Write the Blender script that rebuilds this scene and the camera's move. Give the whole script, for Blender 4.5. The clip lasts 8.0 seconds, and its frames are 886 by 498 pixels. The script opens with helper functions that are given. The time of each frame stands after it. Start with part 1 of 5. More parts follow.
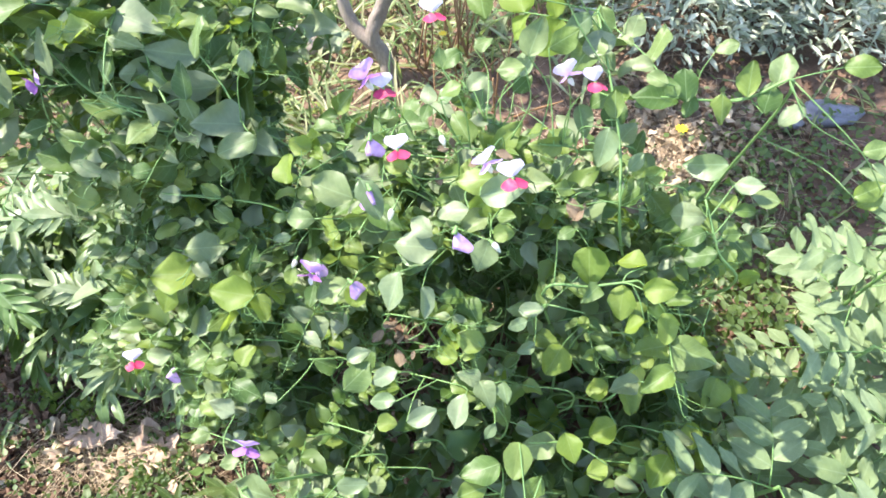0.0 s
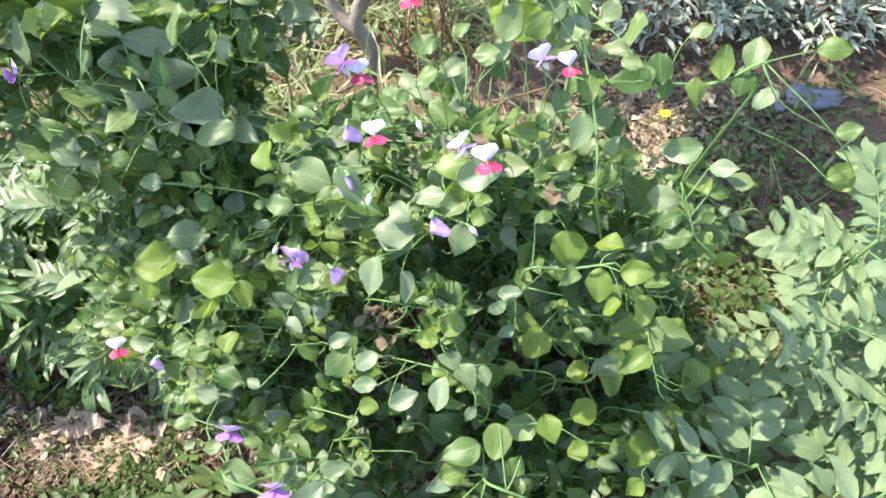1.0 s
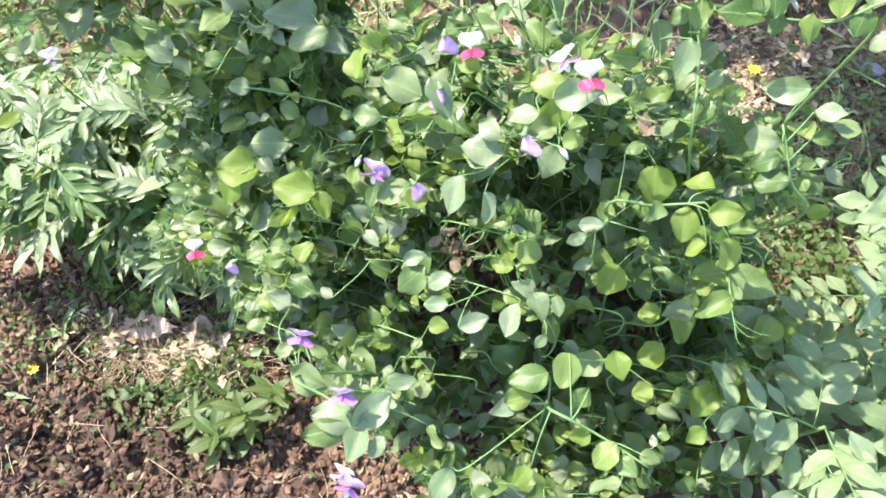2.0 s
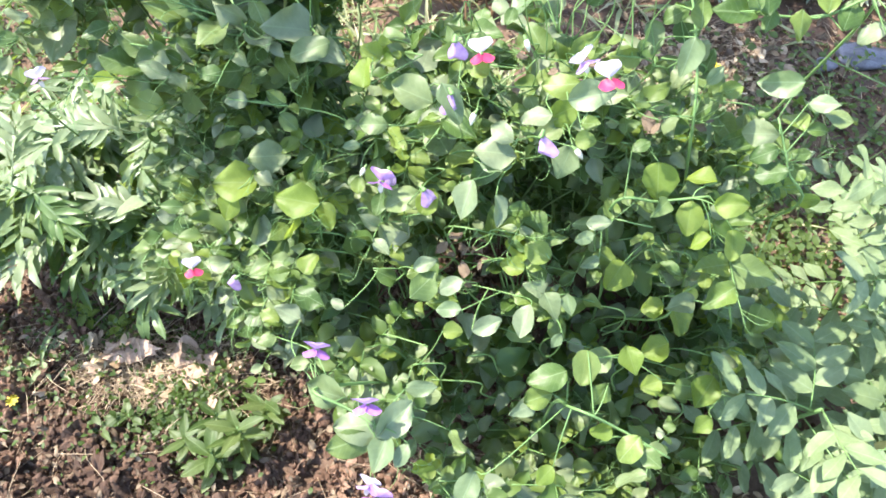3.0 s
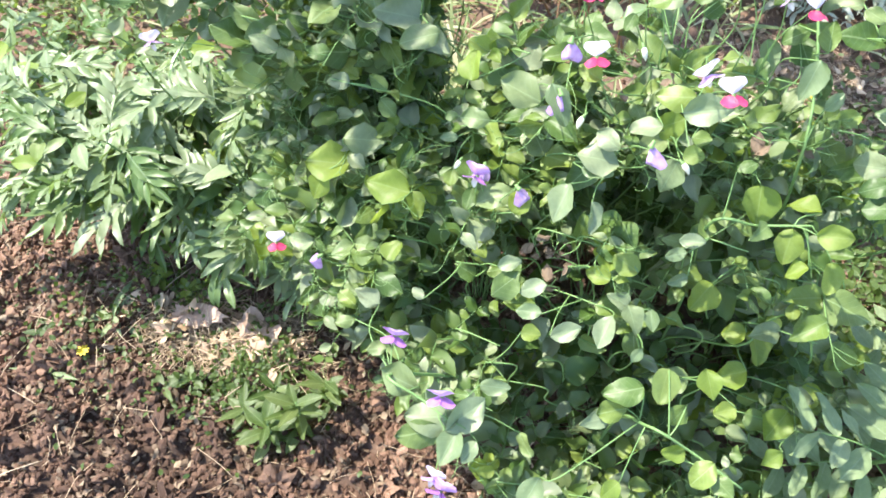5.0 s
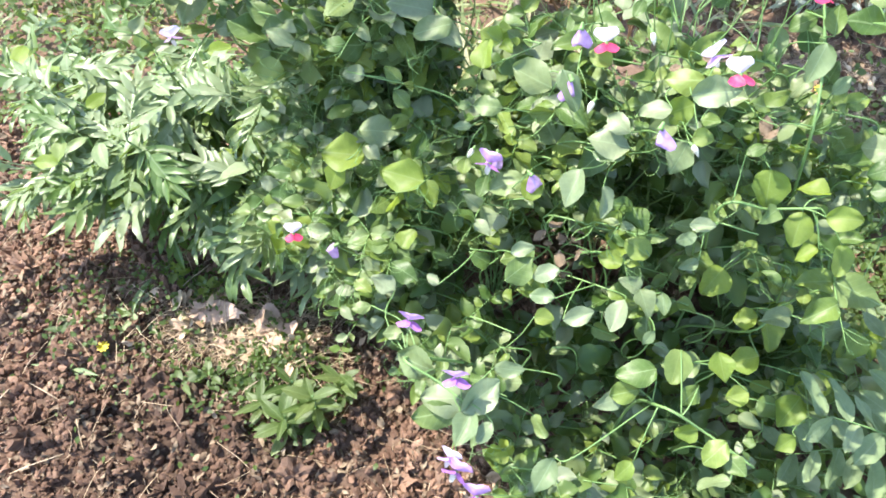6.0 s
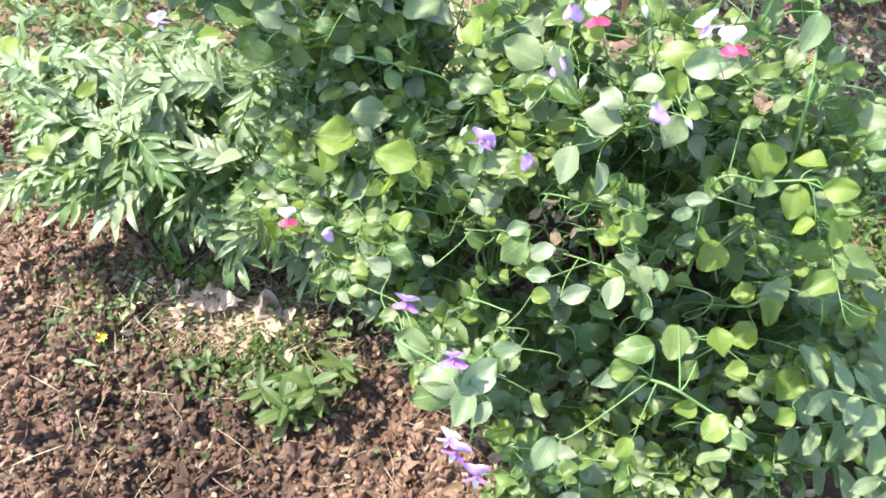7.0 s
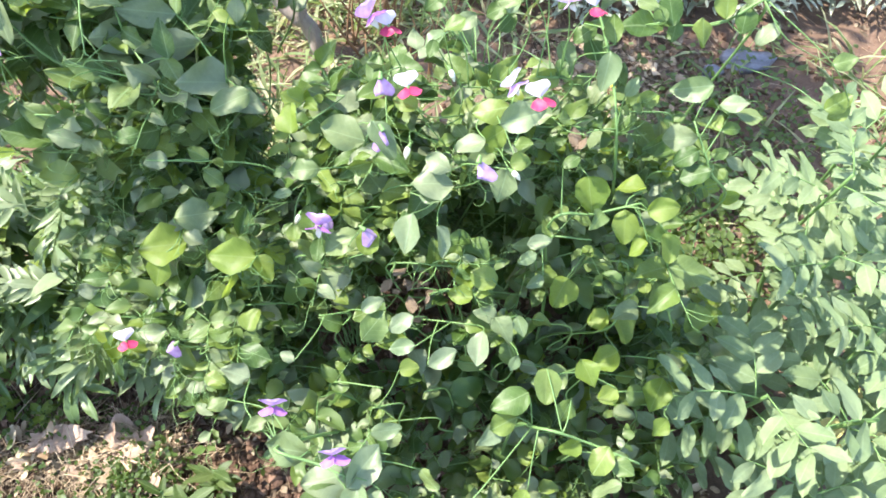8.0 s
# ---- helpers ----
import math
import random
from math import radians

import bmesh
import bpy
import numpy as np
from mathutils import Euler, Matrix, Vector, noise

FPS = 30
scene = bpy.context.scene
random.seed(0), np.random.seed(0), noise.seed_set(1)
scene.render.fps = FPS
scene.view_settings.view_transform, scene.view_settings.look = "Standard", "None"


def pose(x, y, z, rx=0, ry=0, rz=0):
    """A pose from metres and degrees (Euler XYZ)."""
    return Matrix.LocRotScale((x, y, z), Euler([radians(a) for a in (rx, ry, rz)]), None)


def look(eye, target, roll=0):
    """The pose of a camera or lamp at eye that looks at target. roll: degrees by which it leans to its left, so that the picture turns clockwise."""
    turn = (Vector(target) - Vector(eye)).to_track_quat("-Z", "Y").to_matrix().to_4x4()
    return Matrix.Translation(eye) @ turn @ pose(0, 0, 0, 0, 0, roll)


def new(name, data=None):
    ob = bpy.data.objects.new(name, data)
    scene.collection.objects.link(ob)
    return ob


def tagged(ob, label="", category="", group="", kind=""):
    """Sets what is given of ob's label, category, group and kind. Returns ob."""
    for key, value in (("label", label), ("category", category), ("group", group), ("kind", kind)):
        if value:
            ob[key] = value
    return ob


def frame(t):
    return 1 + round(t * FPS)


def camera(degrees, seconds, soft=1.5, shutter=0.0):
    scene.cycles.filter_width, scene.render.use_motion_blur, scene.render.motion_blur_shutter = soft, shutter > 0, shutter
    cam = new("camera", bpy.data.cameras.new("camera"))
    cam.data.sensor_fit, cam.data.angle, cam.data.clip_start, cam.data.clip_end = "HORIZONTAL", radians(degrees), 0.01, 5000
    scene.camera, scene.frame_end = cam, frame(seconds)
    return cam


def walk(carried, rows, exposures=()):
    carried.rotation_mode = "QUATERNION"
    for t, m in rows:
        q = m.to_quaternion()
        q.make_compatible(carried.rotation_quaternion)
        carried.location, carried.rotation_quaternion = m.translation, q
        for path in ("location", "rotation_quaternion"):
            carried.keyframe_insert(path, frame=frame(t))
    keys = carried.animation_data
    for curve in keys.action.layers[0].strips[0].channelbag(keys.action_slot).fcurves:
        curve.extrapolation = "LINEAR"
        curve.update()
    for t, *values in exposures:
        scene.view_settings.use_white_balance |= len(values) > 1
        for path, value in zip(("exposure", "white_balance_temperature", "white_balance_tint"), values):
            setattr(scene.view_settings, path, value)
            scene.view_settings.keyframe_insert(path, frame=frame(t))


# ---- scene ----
import collections

cam = camera(59.7, 8.0, soft=1.75)
PATH = [
    (0, (0.282, 0.149, 1.553), (0.077, 1.386, -0.005), -0.2),
    (0.5, (0.285, 0.146, 1.562), (0.098, 1.427, 0.038), -0.1),
    (1, (0.297, 0.142, 1.557), (0.12, 1.36, -0.02), 0.1),
    (1.5, (0.316, 0.131, 1.532), (0.083, 1.218, -0.131), -0.8),
    (2, (0.269, 0.112, 1.526), (-0.023, 1.206, -0.123), -0.4),
    (2.2, (0.24, 0.105, 1.522), (0.015, 1.229, -0.117), 1.8),
    (3.3, (0.196, 0.075, 1.532), (0.028, 1.218, -0.1), 1.8),
    (3.5, (0.195, 0.063, 1.54), (0.007, 1.218, -0.082), 0.5),
    (4, (0.192, 0.085, 1.548), (0.03, 1.216, -0.094), 1.6),
    (4.5, (0.173, 0.097, 1.533), (-0.046, 1.195, -0.125), 2.6),
    (5, (0.153, 0.083, 1.52), (-0.145, 1.184, -0.124), 2.9),
    (5.2, (0.142, 0.075, 1.524), (-0.127, 1.197, -0.11), 2.4),
    (6.3, (0.165, 0.042, 1.511), (-0.205, 1.143, -0.118), -0.2),
    (6.5, (0.16, 0.039, 1.503), (-0.213, 1.136, -0.128), -1.6),
    (7, (0.167, 0.05, 1.511), (-0.157, 1.129, -0.142), -0.1),
    (7.5, (0.191, 0.078, 1.528), (0.036, 1.312, -0.038), -1.8),
    (8, (0.162, 0.088, 1.516), (0.197, 1.326, -0.054), 3.2),
]
walk(cam, [(t, look(eye, target, roll)) for t, eye, target, roll in PATH], [(0.0, 2.06), (0.5, 1.87), (1.0, 1.82), (1.5, 1.97), (2.0, 2.1), (3.5, 2.13), (4.0, 2.01), (5.0, 2.06), (6.5, 2.09), (7.0, 2.13), (8.0, 2.06)])

# ---- light ----
SUN = Vector((-0.52, 0.07, 0.85)).normalized()
world = bpy.data.worlds.new("sky")
scene.world = world
world.use_nodes = True
wn = world.node_tree
sky = wn.nodes.new("ShaderNodeTexSky")
sky.sky_type, sky.sun_disc = "NISHITA", False
sky.sun_elevation, sky.sun_rotation = math.asin(SUN.z), math.atan2(SUN.x, SUN.y)
wn.links.new(sky.outputs[0], wn.nodes["Background"].inputs[0])
wn.nodes["Background"].inputs[1].default_value = 0.15
lamp = bpy.data.lights.new("sun", "SUN")
lamp.energy, lamp.angle, lamp.color = 3.15, radians(0.6), (1.0, 0.945, 0.845)
sun = new("sun", lamp)
sun.matrix_world = look(SUN * 20, (0, 0, 0))


# ---- materials ----
def node(tree, kind, **values):
    n = tree.nodes.new(kind)
    for key, value in values.items():
        n.inputs[key.replace("_", " ")].default_value = value
    return n


def ramp(tree, factor, stops):
    n = tree.nodes.new("ShaderNodeValToRGB")
    while len(n.color_ramp.elements) < len(stops):
        n.color_ramp.elements.new(0.5)
    for e, (at, colour) in zip(n.color_ramp.elements, stops):
        e.position, e.color = at, (*colour, 1)
    tree.links.new(factor, n.inputs[0])
    return n.outputs[0]


def sums(tree, op, a, b):
    n = tree.nodes.new("ShaderNodeMath")
    n.operation = op
    for k, v in enumerate((a, b)):
        if isinstance(v, (int, float)):
            n.inputs[k].default_value = v
        else:
            tree.links.new(v, n.inputs[k])
    return n.outputs[0]


def blend(tree, factor, a, b, kind="MIX"):
    n = tree.nodes.new("ShaderNodeMix")
    n.data_type, n.blend_type = "RGBA", kind
    for k, v in ((0, factor), (6, a), (7, b)):
        if isinstance(v, (int, float)):
            n.inputs[k].default_value = v
        elif isinstance(v, tuple):
            n.inputs[k].default_value = (*v, 1)
        else:
            tree.links.new(v, n.inputs[k])
    return n.outputs[2]


def material(name):
    m = bpy.data.materials.new(name)
    m.use_nodes = True
    return m, m.node_tree, m.node_tree.nodes["Principled BSDF"]


def leaf_material(name, tones, glow, vein, rough=0.48, through_part=0.38, vein_count=42.0, islands=False):
    """Leaf skin: tones vary from leaf to leaf, a pale midrib, fine side veins, light passing through."""
    m, t, skin = material(name)
    where = t.nodes.new("ShaderNodeTexCoord").outputs["Object"]
    if islands:
        rnd = t.nodes.new("ShaderNodeNewGeometry").outputs["Random Per Island"]
    else:
        rnd = t.nodes.new("ShaderNodeObjectInfo").outputs["Random"]
    base = ramp(t, rnd, [(k / (len(tones) - 1), c) for k, c in enumerate(tones)])
    spots = node(t, "ShaderNodeTexNoise", Scale=3.5, Detail=5.0, Roughness=0.65)
    t.links.new(where, spots.inputs["Vector"])
    base = blend(t, 0.55, base, ramp(t, spots.outputs[0], [(0.3, (0.35, 0.38, 0.36)), (0.72, (0.72, 0.70, 0.62))]), "OVERLAY")
    height = spots.outputs[0]
    if not islands:
        xyz = t.nodes.new("ShaderNodeSeparateXYZ")
        t.links.new(where, xyz.inputs[0])
        side = sums(t, "ABSOLUTE", xyz.outputs[0], 0.0)
        mid = sums(t, "LESS_THAN", side, 0.013)
        slant = sums(t, "SUBTRACT", xyz.outputs[1], sums(t, "MULTIPLY", side, 0.8))
        line = sums(t, "GREATER_THAN", sums(t, "SINE", sums(t, "MULTIPLY", slant, vein_count), 0.0), 0.955)
        base = blend(t, sums(t, "MAXIMUM", sums(t, "MULTIPLY", mid, 0.32), sums(t, "MULTIPLY", line, 0.12)), base, vein)
        height = sums(t, "SUBTRACT", height, sums(t, "MULTIPLY", sums(t, "MAXIMUM", mid, line), 0.5))
    bump = node(t, "ShaderNodeBump", Strength=0.35, Distance=0.002)
    t.links.new(height, bump.inputs["Height"])
    t.links.new(base, skin.inputs["Base Color"])
    t.links.new(bump.outputs[0], skin.inputs["Normal"])
    skin.inputs["Roughness"].default_value = rough
    skin.inputs["Specular IOR Level"].default_value = 0.42
    clear = t.nodes.new("ShaderNodeBsdfTranslucent")
    t.links.new(blend(t, 0.6, base, glow), clear.inputs[0])
    both = t.nodes.new("ShaderNodeMixShader")
    both.inputs[0].default_value = through_part
    t.links.new(skin.outputs[0], both.inputs[1])
    t.links.new(clear.outputs[0], both.inputs[2])
    t.links.new(both.outputs[0], t.nodes["Material Output"].inputs[0])
    return m


def rough_material(name, tones, scale, rough=0.9, bump_size=0.004, stretch=(1, 1, 1), islands=False, dry=False):
    """Earth, bark, straw and stone: two sizes of mottling and a bump."""
    m, t, skin = material(name)
    place = t.nodes.new("ShaderNodeMapping")
    place.inputs["Scale"].default_value = stretch
    t.links.new(t.nodes.new("ShaderNodeTexCoord").outputs["Object"], place.inputs[0])
    big = node(t, "ShaderNodeTexNoise", Scale=scale, Detail=8.0, Roughness=0.7)
    fine = node(t, "ShaderNodeTexNoise", Scale=scale * 9, Detail=6.0, Roughness=0.7)
    for n in (big, fine):
        t.links.new(place.outputs[0], n.inputs["Vector"])
    factor = sums(t, "ADD", sums(t, "MULTIPLY", big.outputs[0], 0.6), sums(t, "MULTIPLY", fine.outputs[0], 0.4))
    if islands:
        rnd = t.nodes.new("ShaderNodeNewGeometry").outputs["Random Per Island"]
        factor = sums(t, "ADD", sums(t, "MULTIPLY", factor, 0.6), sums(t, "MULTIPLY", rnd, 0.4))
    base = ramp(t, factor, [(0.25 + 0.5 * k / (len(tones) - 1), c) for k, c in enumerate(tones)])
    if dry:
        # shade beside the weeds, painted into the earth colour, which is paler round it
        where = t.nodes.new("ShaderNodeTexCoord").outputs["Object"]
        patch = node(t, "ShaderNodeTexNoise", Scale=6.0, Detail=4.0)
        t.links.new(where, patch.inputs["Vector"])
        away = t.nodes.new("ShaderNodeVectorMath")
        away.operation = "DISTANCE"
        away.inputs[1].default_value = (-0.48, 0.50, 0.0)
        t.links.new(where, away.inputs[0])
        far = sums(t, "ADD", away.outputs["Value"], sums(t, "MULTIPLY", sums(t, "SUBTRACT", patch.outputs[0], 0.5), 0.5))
        # the painted shade is darkest within about 0.18 m, gone by 0.5 m
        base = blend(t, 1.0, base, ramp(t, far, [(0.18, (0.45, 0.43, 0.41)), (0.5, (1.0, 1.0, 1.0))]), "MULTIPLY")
        # rough turf away from the worked bed
        out = t.nodes.new("ShaderNodeVectorMath")
        out.operation = "DISTANCE"
        out.inputs[1].default_value = (0.0, 1.3, 0.0)
        t.links.new(where, out.inputs[0])
        wide = node(t, "ShaderNodeTexNoise", Scale=0.9, Detail=8.0, Roughness=0.7)
        t.links.new(where, wide.inputs["Vector"])
        turf = ramp(t, wide.outputs[0], [(0.3, (0.035, 0.055, 0.016)), (0.5, (0.06, 0.08, 0.03)), (0.7, (0.11, 0.10, 0.055))])
        edge = sums(t, "ADD", sums(t, "MULTIPLY", out.outputs["Value"], 0.22), sums(t, "MULTIPLY", wide.outputs[0], 0.6))
        edge = ramp(t, edge, [(0.80, (0, 0, 0)), (1.0, (1, 1, 1))])
        base = blend(t, edge, base, turf)
    t.links.new(base, skin.inputs["Base Color"])
    bump = node(t, "ShaderNodeBump", Strength=0.7, Distance=bump_size)
    t.links.new(factor, bump.inputs["Height"])
    t.links.new(bump.outputs[0], skin.inputs["Normal"])
    skin.inputs["Roughness"].default_value = rough
    return m


PEA_TONES = [(0.048, 0.093, 0.021), (0.072, 0.124, 0.028), (0.106, 0.158, 0.048), (0.2, 0.232, 0.143), (0.146, 0.187, 0.078), (0.097, 0.149, 0.03), (0.155, 0.207, 0.043)]
PEA = leaf_material("pea_leaf", PEA_TONES, (0.22, 0.34, 0.04), (0.30, 0.40, 0.20), rough=0.46, through_part=0.20)
GLAUCOUS = leaf_material("waxy_pea_leaf", [(0.116, 0.171, 0.078), (0.155, 0.209, 0.107), (0.198, 0.243, 0.144)], (0.30, 0.42, 0.10), (0.30, 0.40, 0.24), rough=0.4, through_part=0.25)
YOUNG_TONES = [(0.159, 0.238, 0.047), (0.214, 0.282, 0.055), (0.187, 0.255, 0.087)]
PEA_YOUNG = leaf_material("young_pea_leaf", YOUNG_TONES, (0.46, 0.60, 0.05), (0.36, 0.46, 0.18), through_part=0.5)
BEAN = leaf_material("bean_leaf", [(0.162, 0.22, 0.104), (0.196, 0.255, 0.129), (0.235, 0.29, 0.162)], (0.25, 0.38, 0.09), (0.32, 0.40, 0.24), rough=0.58, through_part=0.25)
SILVER_CUT = leaf_material("cut_leaf", [(0.069, 0.124, 0.029), (0.11, 0.174, 0.058), (0.157, 0.217, 0.098), (0.198, 0.248, 0.138), (0.233, 0.279, 0.172), (0.128, 0.186, 0.074)], (0.28, 0.42, 0.06), (0.32, 0.40, 0.24), rough=0.4, through_part=0.3, vein_count=0.0)
WEED = leaf_material("weed_leaf", [(0.038, 0.072, 0.021), (0.072, 0.115, 0.034), (0.128, 0.17, 0.064)], (0.35, 0.48, 0.05), (0.3, 0.4, 0.15))
GRASS = leaf_material("grass_blade", [(0.14, 0.20, 0.08), (0.22, 0.29, 0.13), (0.36, 0.38, 0.22), (0.54, 0.49, 0.33)], (0.35, 0.42, 0.08), (0.3, 0.4, 0.15), islands=True)
SHRUB = leaf_material("grey_leaf", [(0.27, 0.31, 0.21), (0.37, 0.4, 0.31), (0.5, 0.52, 0.44), (0.4, 0.4, 0.31)], (0.3, 0.36, 0.2), (0.3, 0.4, 0.15), rough=0.4, through_part=0.2, islands=True)
PEA_MASS = leaf_material("pea_leaf_mass", PEA_TONES, (0.22, 0.34, 0.04), (0.30, 0.40, 0.20), rough=0.46, through_part=0.22, islands=True)
YOUNG_MASS = leaf_material("young_pea_leaf_mass", YOUNG_TONES, (0.46, 0.60, 0.05), (0.36, 0.46, 0.18), through_part=0.5, islands=True)
YELLOW_LEAF = leaf_material("yellowed_leaf", [(0.66, 0.54, 0.16), (0.74, 0.64, 0.30)], (0.7, 0.55, 0.05), (0.6, 0.5, 0.2))
STEM = leaf_material("green_stem", [(0.125, 0.237, 0.075), (0.213, 0.338, 0.125)], (0.3, 0.42, 0.1), (0.3, 0.4, 0.2), through_part=0.15, islands=True)
DRY_STEM = rough_material("dry_stem", [(0.10, 0.055, 0.03), (0.22, 0.12, 0.06), (0.34, 0.20, 0.10)], 40, islands=True)
# both earths carry the shade patch painted beside the weeds
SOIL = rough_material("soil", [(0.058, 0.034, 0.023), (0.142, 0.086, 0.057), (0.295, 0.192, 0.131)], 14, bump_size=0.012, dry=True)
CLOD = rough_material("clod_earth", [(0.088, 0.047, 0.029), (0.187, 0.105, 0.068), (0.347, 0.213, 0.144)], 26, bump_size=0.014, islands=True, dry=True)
LITTER = rough_material("dead_litter", [(0.081, 0.051, 0.031), (0.167, 0.115, 0.071), (0.285, 0.217, 0.146)], 40, islands=True, rough=0.7)
CHIP = rough_material("pale_wood", [(0.255, 0.162, 0.111), (0.408, 0.281, 0.204), (0.527, 0.399, 0.306)], 22, stretch=(1, 0.25, 1), rough=0.75)
STRAW = rough_material("dry_straw", [(0.24, 0.16, 0.095), (0.42, 0.31, 0.20), (0.60, 0.47, 0.32)], 40, islands=True, rough=0.6)
BARK = rough_material("bark", [(0.12, 0.095, 0.08), (0.28, 0.225, 0.185), (0.46, 0.38, 0.32)], 16, stretch=(1, 1, 0.3), bump_size=0.01)
STONE = rough_material("grey_stone", [(0.09, 0.085, 0.10), (0.19, 0.18, 0.21), (0.34, 0.33, 0.37)], 18, rough=0.45)


def petal_material(name, low, high, through_part=0.35):
    m, t, skin = material(name)
    where = t.nodes.new("ShaderNodeTexCoord").outputs["Object"]
    n = node(t, "ShaderNodeTexNoise", Scale=2.5, Detail=4.0)
    t.links.new(where, n.inputs["Vector"])
    base = ramp(t, n.outputs[0], [(0.3, low), (0.7, high)])
    t.links.new(base, skin.inputs["Base Color"])
    skin.inputs["Roughness"].default_value = 0.5
    clear = t.nodes.new("ShaderNodeBsdfTranslucent")
    t.links.new(base, clear.inputs[0])
    both = t.nodes.new("ShaderNodeMixShader")
    both.inputs[0].default_value = through_part
    t.links.new(skin.outputs[0], both.inputs[1])
    t.links.new(clear.outputs[0], both.inputs[2])
    t.links.new(both.outputs[0], t.nodes["Material Output"].inputs[0])
    return m


LILAC = petal_material("lilac_petal", (0.44, 0.22, 0.60), (0.68, 0.48, 0.78))
PALE = petal_material("pale_petal", (0.66, 0.54, 0.78), (0.84, 0.78, 0.88))
CRIMSON = petal_material("crimson_petal", (0.42, 0.015, 0.085), (0.60, 0.06, 0.16))
PURPLE = petal_material("purple_petal", (0.30, 0.09, 0.42), (0.52, 0.26, 0.62))
CREAM = petal_material("cream_petal", (0.75, 0.74, 0.62), (0.88, 0.87, 0.80))
YELLOW = petal_material("yellow_petal", (0.80, 0.55, 0.02), (0.90, 0.70, 0.05))


# ---- mesh helpers ----
def mesh_of(name, verts, faces, mat, smooth=True):
    me = bpy.data.meshes.new(name)
    me.from_pydata(verts, [], faces)
    me.materials.append(mat)
    me.polygons.foreach_set("use_smooth", [smooth] * len(me.polygons))
    me.update()
    return me


def child(name, me, parent, m, label=""):
    """A part with the world pose m under its thing, which stands unturned."""
    ob = new(name, me)
    ob.parent = parent
    above = parent.matrix_basis if parent.parent is None else parent.parent.matrix_basis @ parent.matrix_basis
    ob.matrix_basis = above.inverted() @ m
    if label:
        ob["label"] = label
    return ob


def thing(name, at, label, category, group="", kind=""):
    ob = new(name)
    ob.empty_display_size = 0.05
    ob.matrix_basis = Matrix.Translation(at)
    return tagged(ob, label, category, group, kind)


def smooth_line(points, steps=6):
    """Catmull-Rom through the points."""
    p = [Vector(q) for q in points]
    p = [2 * p[0] - p[1], *p, 2 * p[-1] - p[-2]]
    out = []
    for a, b, c, d in zip(p, p[1:], p[2:], p[3:]):
        for k in range(steps):
            u = k / steps
            out.append(0.5 * ((2 * b) + (c - a) * u + (2 * a - 5 * b + 4 * c - d) * u * u + (3 * b - a - 3 * c + d) * u ** 3))
    return out + [p[-2].copy()]


def tube(line, r0, r1, sides=6, wobble=0.0):
    """Vertices and faces of a tapered tube along a line."""
    verts, faces = [], []
    n = len(line)
    for k, p in enumerate(line):
        d = (line[min(k + 1, n - 1)] - line[max(k - 1, 0)]).normalized()
        a = d.orthogonal().normalized() if k == 0 else (a - d * a.dot(d)).normalized()
        b = d.cross(a)
        r = r0 + (r1 - r0) * k / (n - 1)
        for s in range(sides):
            w = 2 * math.pi * s / sides
            rr = r * (1 + wobble * noise.noise(p * 30 + Vector((s * 3.1, 0, 0))))
            verts.append(p + rr * (math.cos(w) * a + math.sin(w) * b))
        if k:
            for s in range(sides):
                faces.append(((k - 1) * sides + s, (k - 1) * sides + (s + 1) % sides, k * sides + (s + 1) % sides, k * sides + s))
    faces.append(tuple(reversed(range(sides))))
    faces.append(tuple(range((n - 1) * sides, n * sides)))
    return verts, faces


def merge(pieces):
    verts, faces = [], []
    for v, f in pieces:
        o = len(verts)
        verts += v
        faces += [tuple(i + o for i in g) for g in f]
    return verts, faces


def blade(width, widest, curl, fold, rng, rows=6, cols=4, notch=0.0, wave=0.03, tip=0.72, ragged=0.025):
    """A leaf of length 1 along y: width across, widest at that part of the length."""
    verts, faces = [], []
    ph = rng.uniform(0, 6)
    lop = rng.uniform(-0.1, 0.1)
    for i in range(rows + 1):
        u = 0.5 - 0.5 * math.cos(math.pi * i / rows)
        e = math.log(0.5) / math.log(widest)
        half = 0.5 * width * max(0.0, math.sin(math.pi * min(1, u ** e))) ** tip * (1 + 0.05 * math.sin(ph * 3 + 15 * u))
        jag = [1 + rng.uniform(-ragged, ragged) for _ in range(2)]
        for j in range(cols + 1):
            s = 2 * j / cols - 1
            x = s * half * jag[s > 0] * (1 + lop * (1 if s > 0 else -1))
            y = u
            if notch and u > 0.6:
                y -= notch * (1 - abs(s)) * (u - 0.6)
            z = abs(x) * fold - curl * u * u + wave * math.sin(ph + 7 * u + 2 * s) * abs(s) + 0.02 * math.sin(ph * 2 + 9 * s * u)
            verts.append(Vector((x + 0.03 * math.sin(ph + 3 * u), y, z)))
    w = cols + 1
    for i in range(rows):
        for j in range(cols):
            faces.append((i * w + j, i * w + j + 1, (i + 1) * w + j + 1, (i + 1) * w + j))
    return verts, faces


def aim(at, along, up, size):
    """Pose of a leaf: y along, z near up."""
    y = Vector(along).normalized()
    z = Vector(up) - y * Vector(up).dot(y)
    z = z.normalized() if z.length > 1e-4 else y.orthogonal().normalized()
    x = y.cross(z)
    m = Matrix((x, y, z)).transposed().to_4x4()
    return Matrix.Translation(at) @ m @ Matrix.Diagonal((size, size, size, 1))


